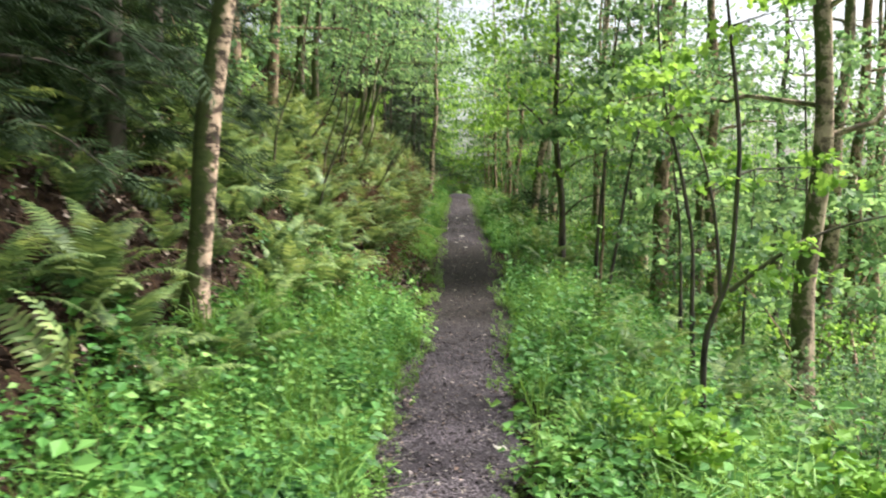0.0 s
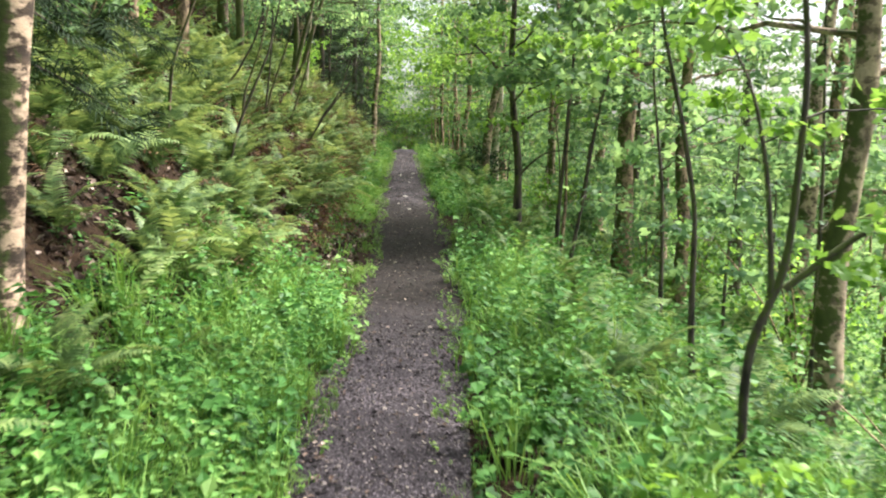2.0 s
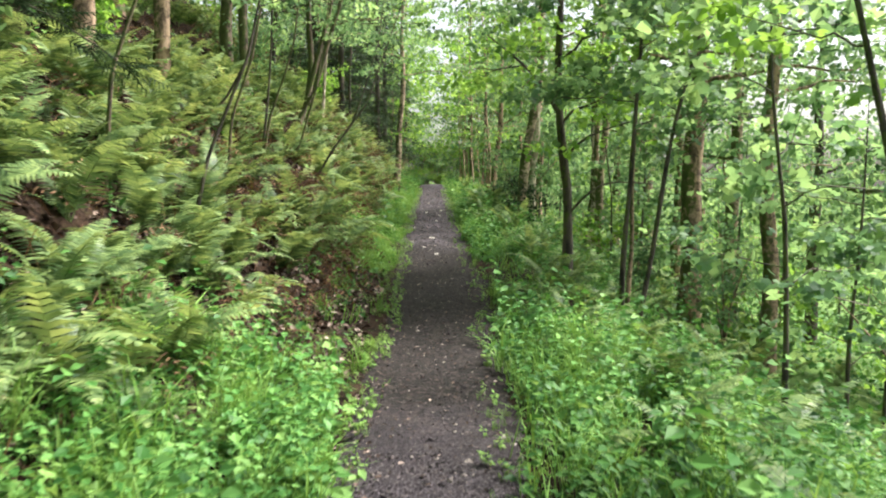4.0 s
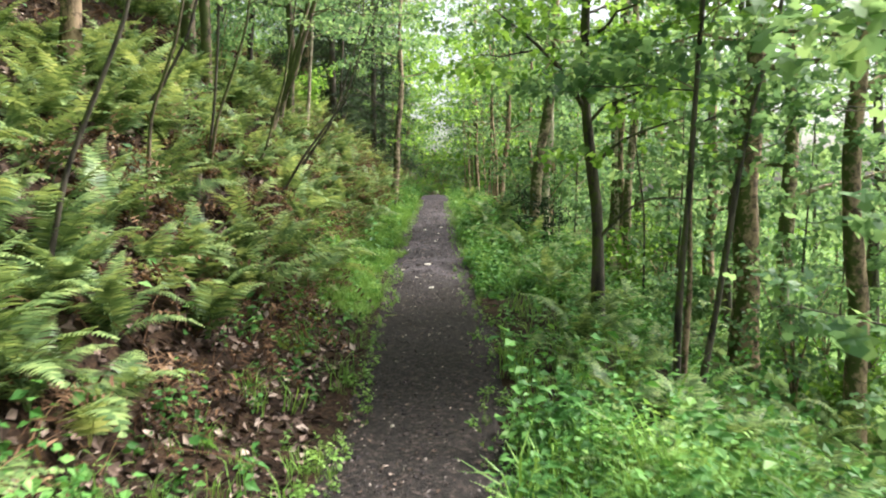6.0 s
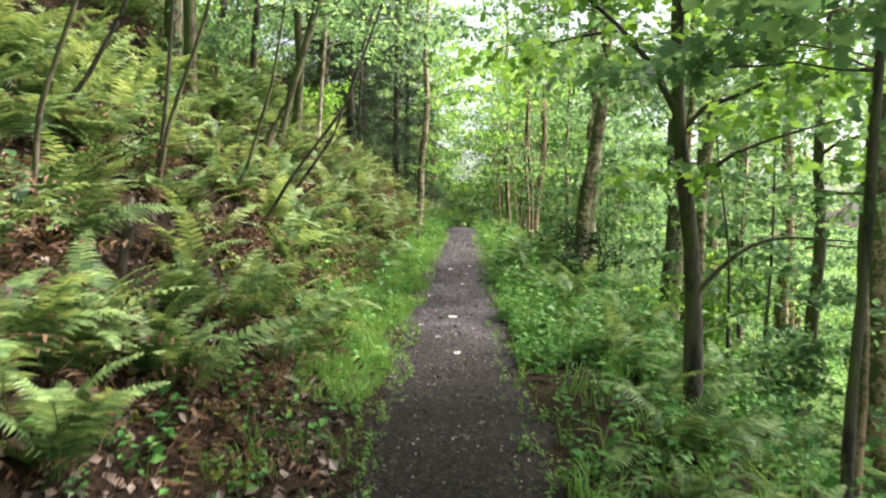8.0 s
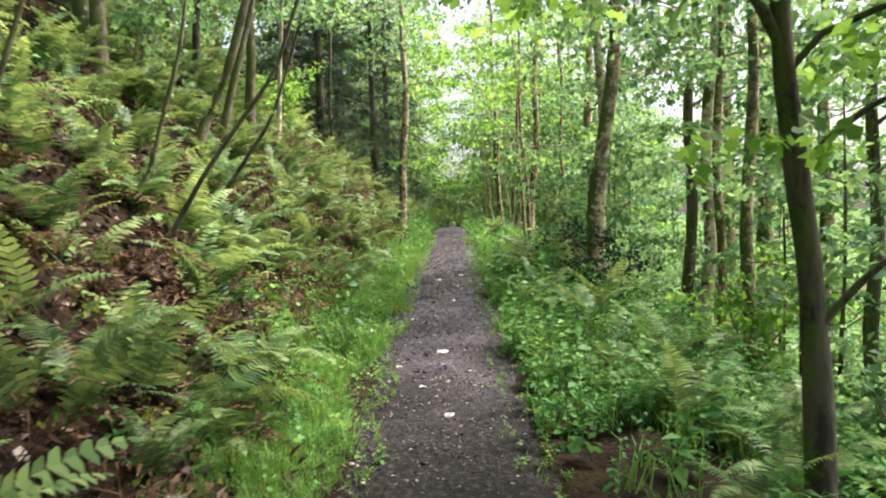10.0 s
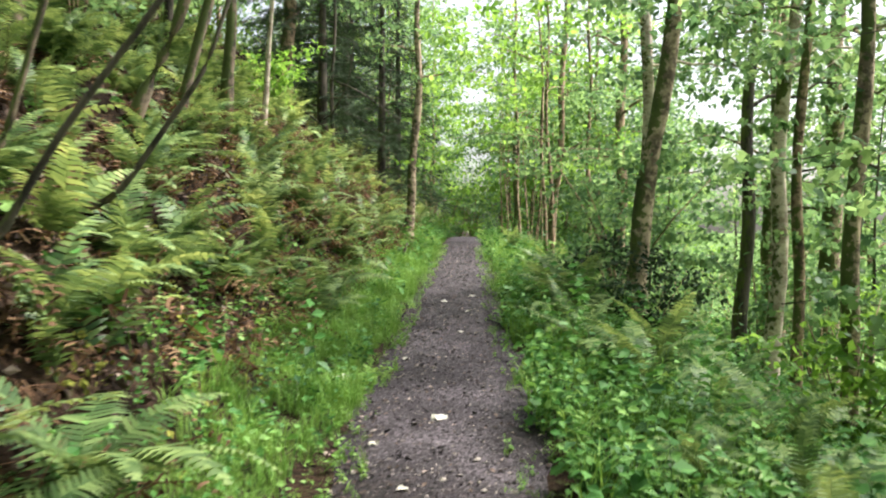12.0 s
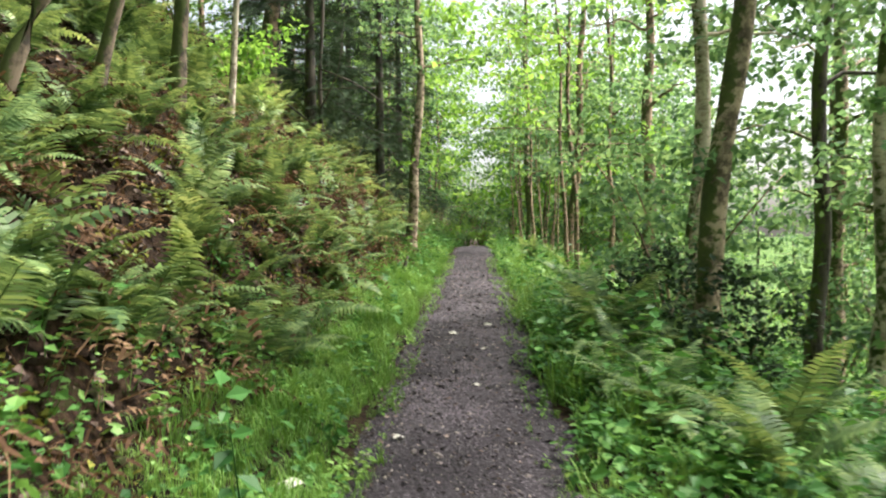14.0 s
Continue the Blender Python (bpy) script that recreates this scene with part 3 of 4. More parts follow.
def conifer(x, y, height, reach, seed, thick=32, low=0.25):
    """A dark conifer: straight trunk, whorls of drooping branches edged with needle sprays."""
    r = np.random.default_rng(seed)
    root = new("conifer")
    root.location = (x, y, float(ground(x, y)))
    tagged(root, "dark green conifer with drooping dead lower branches", "conifer", "conifers on the bank")
    line = smooth_line([(0, 0, -0.3), (0.05, 0, height * 0.5), (0.1, 0, height)], 14)
    part_mesh("trunk", mesh_from("trunk", *tube(line, np.linspace(0.13, 0.02, 14), 9, 0.04, seed), DARK_BARK, True), root)
    v, f = [(0, 0, 0), (0.02, 0.5, 0.02), (0, 1, -0.05)], [(0, 1, 2)]
    for k in range(6):
        t = 0.08 + 0.15 * k
        for side in (-1, 1):
            i = len(v)
            v += [(0, t, 0), (0, t + 0.07, 0), (side * (0.42 - 0.3 * t), t + 0.28, -0.10)]
            f.append((i, i + 1, i + 2) if side < 0 else (i + 1, i, i + 2))
    spray = (np.array(v), np.array(f))
    boughs, needles = [], []
    for k in range(int(height * 6)):
        h = low + (height - low) * k / (height * 6)
        a = k * 2.4 + r.uniform(-0.4, 0.4)
        ln = reach * (1 - 0.8 * h / height) * r.uniform(0.7, 1.15)
        out = np.array([math.cos(a), math.sin(a), 0])
        pts = smooth_line([np.array([0, 0, h]), np.array([0, 0, h]) + out * ln * 0.5 + [0, 0, 0.06 * ln], np.array([0, 0, h]) + out * ln + [0, 0, -0.28 * ln]], 7)
        boughs.append(tube(pts, np.linspace(0.018, 0.004, 7), 4))
        m = int(1.5 * thick * ln)
        q = pts[r.integers(1, 7, m)] + r.normal(0, 0.09, (m, 3)) * [1, 1, 0.5]
        needles.append(scatter(spray, q, turns(a - math.pi / 2 + r.normal(0, 0.9, m), r.normal(-0.3, 0.3, m), r.normal(0, 0.4, m)), r.uniform(0.15, 0.32, m)))
    part_mesh("bough", mesh_from("bough", *joined(boughs), DARK_BARK), root, kind="stuff")
    part_mesh("foliage", mesh_from("foliage", *joined(needles), DARK_LEAF), root, "dark green needle sprays", "stuff")


for k, (x, y, h, rc) in enumerate(((-1.3, 35.5, 8, 1.6), (-2.4, 33.0, 8, 2.0), (-2.6, 38.5, 9, 2.2), (-3.6, 35.5, 8, 2.2), (-3.0, 43.0, 9, 2.2), (-4.2, 39.5, 9, 2.2), (-3.2, 5.5, 7, 1.8), (-4.3, 8.2, 9, 2.3), (-3.7, 10.6, 7, 1.6), (-4.4, 6.4, 7, 1.8), (-3.1, 7.7, 6, 1.5), (-1.2, 40.0, 9, 1.5), (-3.7, 7.0, 6, 1.4), (-3.9, 5.0, 6, 1.5))):
    conifer(x, y, h, rc, 150 + k, 36 if y > 30 else 44)


def far_tree(x, y, seed, height):
    tree("distant_tree", "slender leafy tree deep in the wood", "tree", upright(x, y, np.random.default_rng(seed).uniform(-0.2, 0.5), 5), 0.06 + 0.10 * np.random.default_rng(seed + 1).random(), (BROWN_BARK, PALE_BARK, DARK_BARK)[seed % 3], (LEAF, LEAF, LEAF, LEAF, BRIGHT_LEAF)[seed % 5], 2300 if x < 0 or y > 44 else 1000, 0.2, height, 12, 0.5, 2.6, seed, group="far woods", split=False, sides=6, high=0.9 if y > 40 else 0.3)


r = np.random.default_rng(500)
made = 0
while made < 76:
    x, y = (r.uniform(-16, -5), r.uniform(4, 46)) if made < 24 else (r.uniform(-13, 9), r.uniform(46, 70)) if made < 44 else (r.uniform(5, 36), r.uniform(14, 80))
    u = x - float(table(CENTRE, y))
    if (abs(u) < 2.6 and y < 47) or abs(x) > 4 + y * 0.62 or (y < 28 and -4.5 < u < 6):
        continue
    if abs(u) < 1.5:
        x += 1.7 if u > 0 else -1.7
    far_tree(x, y, 600 + made, r.uniform(8, 14))
    made += 1
r = np.random.default_rng(501)
for k in range(10):
    x, y = r.uniform(-10, 10), r.uniform(-24, -9)
    if abs(x) > 2.0:
        tree("rear_tree", "leafy tree behind the start of the walk", "tree", upright(x, y, 0.2, 5), 0.12, BROWN_BARK, LEAF, 900, 0.2, 11, 8, 2.0, 2.3, 720 + k, group="far woods", split=False, sides=7)


def shrub(x, y, size, leaf, seed, leaves=1100, leaf_size=0.07, label="leafy green shrub among the trees", template=SIMPLE):
    """Several stems from one foot, with leaves in loose tiers."""
    r = np.random.default_rng(seed)
    root = new("shrub")
    root.location = (x, y, float(ground(x, y)))
    tagged(root, label, "shrub", "undergrowth")
    spots = []
    for k in range(6):
        a = k * 1.05 + r.uniform(-0.4, 0.4)
        tip = np.array([math.cos(a), math.sin(a), 0]) * size * r.uniform(0.25, 0.65) + [0, 0, size * r.uniform(0.7, 1.15)]
        line = smooth_line([(0, 0, -0.05), tip * [0.3, 0.3, 0.55], tip], 7)
        part_mesh("stem", mesh_from("stem", *tube(line, np.linspace(0.011, 0.003, 7) * max(size, 0.8), 4), BROWN_BARK, True), root)
        for _ in range(6):
            q = line[r.integers(2, 7)] + r.normal(0, 0.16, 3) * [1, 1, 0.4] * size
            spots.append(q + r.normal(0, 1, (leaves // 36 + 1, 3)) * [0.11, 0.11, 0.04] * size)
    part_mesh("foliage", mesh_from("foliage", *leaf_cloud(template, np.concatenate(spots), leaf_size, r, 0.55), leaf), root, kind="stuff")


shrub(1.3, 4.4, 0.5, LIME_LEAF, 801, 700, 0.06, "bright yellow-green young shrub on the verge", LOBED)
shrub(1.85, 3.75, 0.5, LIME_LEAF, 802, 700, 0.06, "bright yellow-green young shrub on the verge", LOBED)
shrub(2.85, 5.3, 0.9, LEAF, 803, 1300, 0.045, "dark green bramble-like bush on the slope edge")
shrub(3.3, 6.2, 1.2, LEAF, 804, 1300, 0.05, "dark green bramble-like bush on the slope edge")
shrub(2.75, 23.6, 0.95, DARK_LEAF, 805, 1200, 0.07, "glossy dark evergreen bush below the leaning trunk")
shrub(2.6, 25.4, 1.1, DARK_LEAF, 806, 1200, 0.07, "glossy dark evergreen bush below the leaning trunk")
shrub(2.9, 26.0, 2.2, LEAF, 807, 1500, 0.10, "tall leafy shrub beside the far path")
r = np.random.default_rng(810)
made = 0
while made < 70:
    y = r.uniform(9, 56)
    u = r.uniform(2.8, 13) if made < 32 else r.uniform(-11, -3.2) if made < 54 else r.choice([-1, 1]) * r.uniform(1.8, 5)
    if made >= 54:
        y = r.uniform(47, 56)
    shrub(float(table(CENTRE, y)) + u, y, r.uniform(0.8, 2.0) + max(0, u - 4) * 0.1, (LEAF, BRIGHT_LEAF, LEAF)[made % 3], 820 + made, 850, 0.105)
    made += 1
tree("sapling", "broad-leaved sapling reaching over the verge", "sapling", [(3.95, 20.2, 0.0), (3.9, 20.1, 1.2), (3.75, 20.0, 2.4)], 0.024, DARK_BARK, LEAF, 620, 0.085, 4.2, 8, 0.9, 1.0, 131, LOBED, flare=1.2)
tree("sapling", "broad-leaved sapling reaching over the verge", "sapling", [(3.3, 11.2, -0.2), (3.25, 11.2, 1.2), (3.1, 11.2, 2.4)], 0.03, DARK_BARK, LEAF, 480, 0.11, 4.6, 8, 1.0, 1.1, 132, LOBED, flare=1.2)
tree("sapling", "broad-leaved sapling reaching over the verge", "sapling", [(4.3, 9.6, -0.6), (4.3, 9.6, 1.2), (4.2, 9.6, 2.6)], 0.03, DARK_BARK, LEAF, 520, 0.11, 5, 9, 1.0, 1.2, 133, LOBED, flare=1.2)

for k, (x, y, hh) in enumerate(((5.9, 18.9, 3.6), (4.9, 13.2, 3.6), (6.4, 15.0, 4.0), (4.1, 29.6, 4.2), (4.9, 31.6, 4.2), (3.7, 28.2, 3.4), (6.2, 26.2, 3.6), (8.4, 22.6, 4.0), (4.7, 21.0, 4.6), (5.6, 24.6, 4.6))):
    tree("understory_tree", "slim broad-leaved understory tree among the taller trunks", "tree", upright(x, y, 0.15, 2.5), 0.03, DARK_BARK, LEAF, 640, 0.12, hh, 9, 0.7, 1.3, 1140 + k, LOBED, group="understory trees", split=False, sides=7, flare=1.2)

# trees whose light green boughs meet over the far path, and a thicket of thin stems at its bend
for k, (x, y, hh) in enumerate(((2.6, 31.5, 8), (2.8, 34.5, 9), (-1.7, 40.5, 9), (2.7, 41.0, 10), (-1.2, 44.5, 10), (2.9, 48.5, 10), (3.4, 51.5, 11), (-1.5, 53.0, 11), (3.2, 56.0, 12), (-3.0, 48.0, 11), (-2.4, 51.0, 11))):
    tree("path_tree", "young tree with light green leaves arching over the path", "tree", upright(x, y, -0.1 if x > 0 else 0.2, 4), 0.05, BROWN_BARK, LEAF if k % 3 == 2 else BRIGHT_LEAF, 900 if 28 < y < 44 and x > 0 else 1800, 0.15, hh, 12, 2.2 if y < 45 else 0.8, 2.5, 860 + k, group="trees at the bend", split=False, sides=8, flare=1.2, high=0.25 if y < 45 else 0.8)
r = np.random.default_rng(880)
for k in range(12):
    x, y = 2.9 + r.normal(0, 0.45), 44 + r.normal(0, 1.2)
    tree("thin_sapling", "thin reddish sapling of a thicket at the bend", "sapling", upright(x, y, r.normal(0.1, 0.3), 4), 0.03, BROWN_BARK, LEAF, 120, 0.1, 5.5, 3, 2.8, 0.8, 890 + k, group="thicket at the bend", split=False, sides=6, flare=1.1)

for k, (x, y) in enumerate(((3.6, 47.0), (5.2, 49.0), (6.9, 47.5), (8.6, 50.0), (4.4, 53.0), (6.2, 54.5), (8.2, 55.0), (10.4, 53.0), (12.0, 58.0))):
    tree("bend_tree", "lush light green tree beyond the bend of the path", "tree", upright(x, y, 0.1, 4), 0.07, (BROWN_BARK, PALE_BARK)[k % 2], (BRIGHT_LEAF, LEAF)[k % 2], 2000, 0.22, 8.5 + 0.3 * (k % 5), 13, 1.3, 2.6, 1240 + k, group="trees at the bend", split=False, sides=6, high=1.0)
for k, (x, y) in enumerate(((0.2, 60.0), (1.6, 61.5), (0.9, 64.0), (-0.6, 58.5))):
    shrub(x, y, 3.4 + 0.6 * (k % 2), (BRIGHT_LEAF, LEAF)[k % 2], 950 + k, 1300, 0.15, "tall leafy thicket closing the view beyond the bend")
for k, (x, y) in enumerate(((0.7, 55.5), (1.5, 55.2), (2.3, 54.6), (0.0, 56.0))):
    shrub(x, y, 0.9 + 0.2 * (k % 2), (LEAF, BRIGHT_LEAF)[k % 2], 940 + k, 700, 0.09, "low leafy shrub where the path drops out of view")
for k in range(14):
    x, y = -9 + 1.35 * k + r.normal(0, 0.4), 62 + r.uniform(-3, 7)
    shrub(x, y, r.uniform(2.6, 4.2), (LEAF, BRIGHT_LEAF)[k % 2], 905 + k, 1100, 0.16, "tall leafy thicket closing the view beyond the bend")


# ---- ferns ----
def frond(length, pairs, e0, e1, width, seed, wave=0.05, fat=0.46, knots=2):
    """One fern frond: an arching midrib with paired, tapering leaflets."""
    r = np.random.default_rng(seed)
    s = np.linspace(0, 1, 12)
    elev = radians(e0) + (radians(e1) - radians(e0)) * s ** 1.2
    step = length / 11
    y = np.concatenate([[0], np.cumsum(np.cos(elev[:-1]) * step)])
    z = np.concatenate([[0], np.cumsum(np.sin(elev[:-1]) * step)])
    rib = np.stack([0.02 * length * np.sin(s * 5 + seed), y, z], 1)
    pieces = [tube(rib[::knots], np.linspace(0.005, 0.001, len(rib[::knots])), 3)]
    v, f = [], []
    for k in range(pairs):
        t = 0.12 + 0.88 * (k + 0.5) / pairs
        o = np.array([np.interp(t, s, rib[:, c]) for c in range(3)])
        e = np.interp(t, s, elev)
        ahead = np.array([0, math.cos(e), math.sin(e)])
        up = np.array([0, -math.sin(e), math.cos(e)])
        w = width * length * min(1, (t - 0.04) / 0.22) * (1 - t) ** 0.75 * 1.35 * r.uniform(0.85, 1.1) + 0.008
        h = 0.88 * length / pairs * fat
        for side in (-1, 1):
            lift = r.normal(0, wave)
            a = np.array([side, 0, 0]) + ahead * 0.28
            n = len(v)
            v += [o - ahead * h, o + ahead * h, o + a * w * 0.55 - ahead * h * 0.75 + up * (lift + 0.02) * w, o + a * w * 0.55 + ahead * h * 0.75 + up * (lift + 0.02) * w, o + a * w + up * (lift - 0.16) * w]
            f += [(n, n + 2, n + 3), (n, n + 3, n + 1), (n + 2, n + 4, n + 3)] if side > 0 else [(n, n + 3, n + 2), (n, n + 1, n + 3), (n + 2, n + 3, n + 4)]
    pieces.append((np.array(v), np.array(f)))
    return joined(pieces)


FROND_DATA = [frond(0.75, 28, 82 - 5 * k, 2 - 9 * k, 0.17 + 0.012 * k, 900 + k) for k in range(5)]
FRONDS = [mesh_from("frond", *d, FERN) for d in FROND_DATA]
DEAD = [frond(0.7, 10, 55 - 8 * k, -60 - 5 * k, 0.10, 930 + k, 0.45, 0.16) for k in range(3)]
SPARSE = [frond(0.75, 17, 78 - 7 * k, 0 - 12 * k, 0.18, 940 + k, 0.08, 0.44, 4) for k in range(3)]


def fern(x, y, size, seed, label="green fern with arching fronds on the bank", group="ferns on the bank"):
    r = np.random.default_rng(seed)
    root = new("fern")
    root.location = (x, y, float(ground(x, y)) - 0.02)
    tagged(root, label, "fern", group)
    n = int(r.integers(6, 10))
    for k in range(n):
        ob = part_mesh("frond", FRONDS[int(r.integers(0, 5))], root)
        ob.rotation_euler = (r.normal(0, 0.18), r.normal(0, 0.2), 6.283 * k / n + r.uniform(-0.3, 0.3))
        ob.scale = [size * r.uniform(0.75, 1.2)] * 3


r = np.random.default_rng(41)
count = 0
while count < 200:
    y = r.uniform(4.5, 34)
    left = r.uniform(0.05, 3.2) ** 1.1
    x = float(table(CENTRE, y) - table(TOE, y)) - left
    if (abs(x + 1.95) < 0.3 and abs(y - 6.3) < 0.5) or lumps(x, y, 2.6, 77) < -0.75 or (y > 15 and lumps(x, y, 1.5, 93) < -0.45) or (y < 9.2 and 0.6 < left < 1.7 and count % 3) or (left < 0.4 and 11 < y < 16):
        continue
    fern(x, y, r.uniform(0.65, 1.15), 1000 + count)
    count += 1
for k, (x, y, s) in enumerate(((-2.4, 5.6, 1.15), (-2.05, 5.15, 0.95), (-2.8, 6.3, 1.1), (-2.95, 8.0, 1.0), (-2.6, 7.4, 0.9), (-1.3, 9.3, 1.0), (-1.65, 9.8, 1.0), (-1.5, 8.5, 0.9), (-2.35, 6.9, 0.8), (-3.3, 7.2, 1.0), (-3.1, 9.0, 1.0), (-3.5, 8.4, 1.0), (-2.6, 9.4, 1.0), (-2.2, 10.2, 1.0), (-2.9, 10.3, 1.0), (-3.5, 9.8, 1.0), (-2.5, 11.1, 1.0), (-1.7, 4.9, 0.8), (-2.55, 4.6, 1.0), (-3.1, 5.4, 1.0), (-2.5, 8.3, 0.9), (-2.75, 8.7, 0.9), (-2.3, 9.0, 1.0), (-2.55, 9.9, 1.0), (-1.95, 9.5, 1.0), (-2.2, 7.75, 0.8), (-1.75, 8.9, 0.9), (-2.9, 9.5, 1.0), (-3.2, 10.6, 1.1), (-2.0, 11.0, 1.0), (-1.25, 11.4, 0.8), (-1.55, 11.0, 0.95), (-1.5, 12.2, 0.85), (-1.85, 12.8, 0.95), (-1.7, 13.6, 0.8))):
    fern(x, y, s, 1700 + k)
r = np.random.default_rng(44)
for k in range(20):
    y = r.uniform(17.5, 30)
    fern(float(table(CENTRE, y) - table(TOE, y)) - r.uniform(0.1, 1.6), y, r.uniform(0.6, 1.0), 1750 + k)
r = np.random.default_rng(43)
for k in range(44):
    y = r.uniform(19, 29)
    x = float(table(CENTRE, y) - table(TOE, y)) - r.uniform(1.0, 5.0)
    fern(x, y, r.uniform(0.7, 1.2), 1500 + k)
for k, (x, y, s) in enumerate(((1.95, 20.6, 1.1), (2.2, 21.3, 1.2), (1.75, 21.6, 1.0), (2.35, 20.2, 0.9), (1.7, 23.4, 1.0), (2.0, 24.4, 1.0), (1.9, 15.2, 1.0), (2.2, 14.0, 0.9), (1.75, 12.8, 0.8), (1.6, 11.6, 0.7), (2.1, 17.8, 1.0), (1.8, 18.6, 0.9), (2.3, 12.2, 0.9),
                               (2.7, 7.4, 1.1), (2.45, 6.9, 1.1), (2.0, 7.7, 1.0), (2.9, 6.3, 1.1), (2.4, 9.6, 1.05), (2.0, 10.4, 1.0), (2.7, 11.0, 1.0), (1.7, 9.0, 0.9), (1.55, 7.0, 0.8), (1.75, 23.9, 1.25), (1.95, 24.3, 1.3), (1.7, 24.7, 1.2), (2.15, 23.8, 1.1), (1.6, 22.4, 0.9), (2.6, 19.8, 1.0), (2.9, 20.6, 1.0), (2.4, 18.7, 1.0), (3.2, 19.6, 1.0), (3.4, 21.2, 1.0), (2.8, 22.6, 1.0), (3.3, 18.4, 1.0), (2.5, 17.0, 1.0), (2.9, 16.0, 0.9), (2.0, 16.2, 0.8), (2.2, 15.4, 0.9), (1.7, 14.2, 0.7), (2.4, 13.2, 0.9), (3.0, 12.6, 0.9), (3.5, 13.6, 0.9), (3.9, 20.4, 1.0), (1.9, 26.4, 1.0), (2.1, 28.0, 1.0), (2.3, 30.5, 1.0), (1.9, 33, 1.0), (2.7, 19.3, 0.9), (3.0, 21.8, 0.9))):
    fern(x, y, s, 2000 + k, "bright green fern on the verge above the slope", "ferns beside the path")


def stuff(name, label, category, data, mat):
    return tagged(new(name, mesh_from(name, *data, mat)), label, category, kind="stuff")


def places(n, seed, ylo, yhi, ulo, uhi, keep=None, side_of_toe=False):
    """Random spots beside the path: u is metres from its centre line, or from the bank's toe."""
    r = np.random.default_rng(seed)
    y, u = r.uniform(ylo, yhi, n), r.uniform(ulo, uhi, n)
    x = table(CENTRE, y) + (u - table(TOE, y) if side_of_toe else u)
    v = x - table(CENTRE, y)
    ok = np.abs(v) > table(WIDTH, y) * 0.47 * (1.0 + 0.12 * np.sin(y * 2.1)) + np.where(v > 0, 0.02, 0.0)
    if keep is not None:
        ok &= keep(x, y, r)
    x, y = x[ok], y[ok]
    return np.stack([x, y, ground(x, y)], 1), r


def frond_clumps(pos, kinds, r, per, size):
    out = []
    for k, kind in enumerate(kinds):
        p = np.repeat(pos[k::len(kinds)], per, 0)
        n = len(p)
        out.append(scatter(kind, p, turns(r.uniform(0, 6.283, n), r.normal(0, 0.2, n), r.normal(0, 0.25, n)), size * r.uniform(0.7, 1.2, n)))
    return joined(out)


p = np.concatenate([places(430, 51, -4, 52, -9, -2.2, side_of_toe=True)[0], places(700, 54, 4, 60, -3, -0.25, side_of_toe=True)[0]])
gap = table(CENTRE, p[:, 1]) - table(TOE, p[:, 1]) - p[:, 0]
p = p[((p[:, 1] > 9.2) | (gap < 0.6) | (gap > 1.7)) & ((lumps(p[:, 0], p[:, 1], 1.5, 93) > -0.3) | (gap > 3.5))]
r = np.random.default_rng(55)
stuff("fern_cover", "green ferns thickly covering the upper bank", "ferns", frond_clumps(p, SPARSE, r, 3, 1.0), FERN)
p, r = places(1500, 52, 8, 40, -4.5, -0.1, lambda x, y, r: lumps(x, y, 1.8, 61) > -0.2, True)
stuff("dead_bracken", "rust-brown dead bracken hanging among the ferns", "dead bracken", frond_clumps(p, DEAD, r, 2, 0.8), BRACKEN)
p, r = places(460, 56, 13, 36, -1.9, 0.0, None, True)
stuff("hanging_bracken", "rust-brown dead bracken draped at the bank's foot", "dead bracken", frond_clumps(p, DEAD, r, 2, 1.0), BRACKEN)
p, r = places(170, 53, 4, 46, 2.2, 8)
stuff("slope_ferns", "green ferns scattered down the falling slope", "ferns", frond_clumps(p, SPARSE, r, 5, 0.9), FERN)


# ---- herbs, grass, litter ----
def herb(kind, seed, stems=3, low=0.14, tall=0.28, leaves=6, lo=0.03, hi=0.055, first=0.4):
    """A low leafy plant: a few stems with leaves set around them."""
    r = np.random.default_rng(seed)
    out = []
    for _ in range(stems):
        a, h = r.uniform(0, 6.283), r.uniform(low, tall)
        tip = np.array([math.cos(a) * 0.09, math.sin(a) * 0.09, h])
        out.append((np.array([[-0.003, 0, 0], [0.003, 0, 0], tip]), np.array([[0, 1, 2]])))
        q = tip * np.linspace(first, 1, leaves)[:, None]
        yaw = r.uniform(0, 6.283) + np.arange(leaves) * 2.2
        out.append(scatter(kind, q, turns(yaw, r.normal(-0.15, 0.3, leaves), r.normal(0, 0.3, leaves)), r.uniform(lo, hi, leaves) * np.linspace(1.15, 0.8, leaves)))
    return joined(out)


def spread(name, label, category, templates, pos, r, size, mat, lean=0.15):
    out = []
    for k, t in enumerate(templates):
        p = pos[k::len(templates)]
        n = len(p)
        out.append(scatter(t, p, turns(r.uniform(0, 6.283, n), r.normal(0, lean, n), r.normal(0, lean, n)), size * r.uniform(0.65, 1.3, n) * (1 + 0.35 * lumps(p[:, 0], p[:, 1], 1.1, 19))))
    return stuff(name, label, category, joined(out), mat)


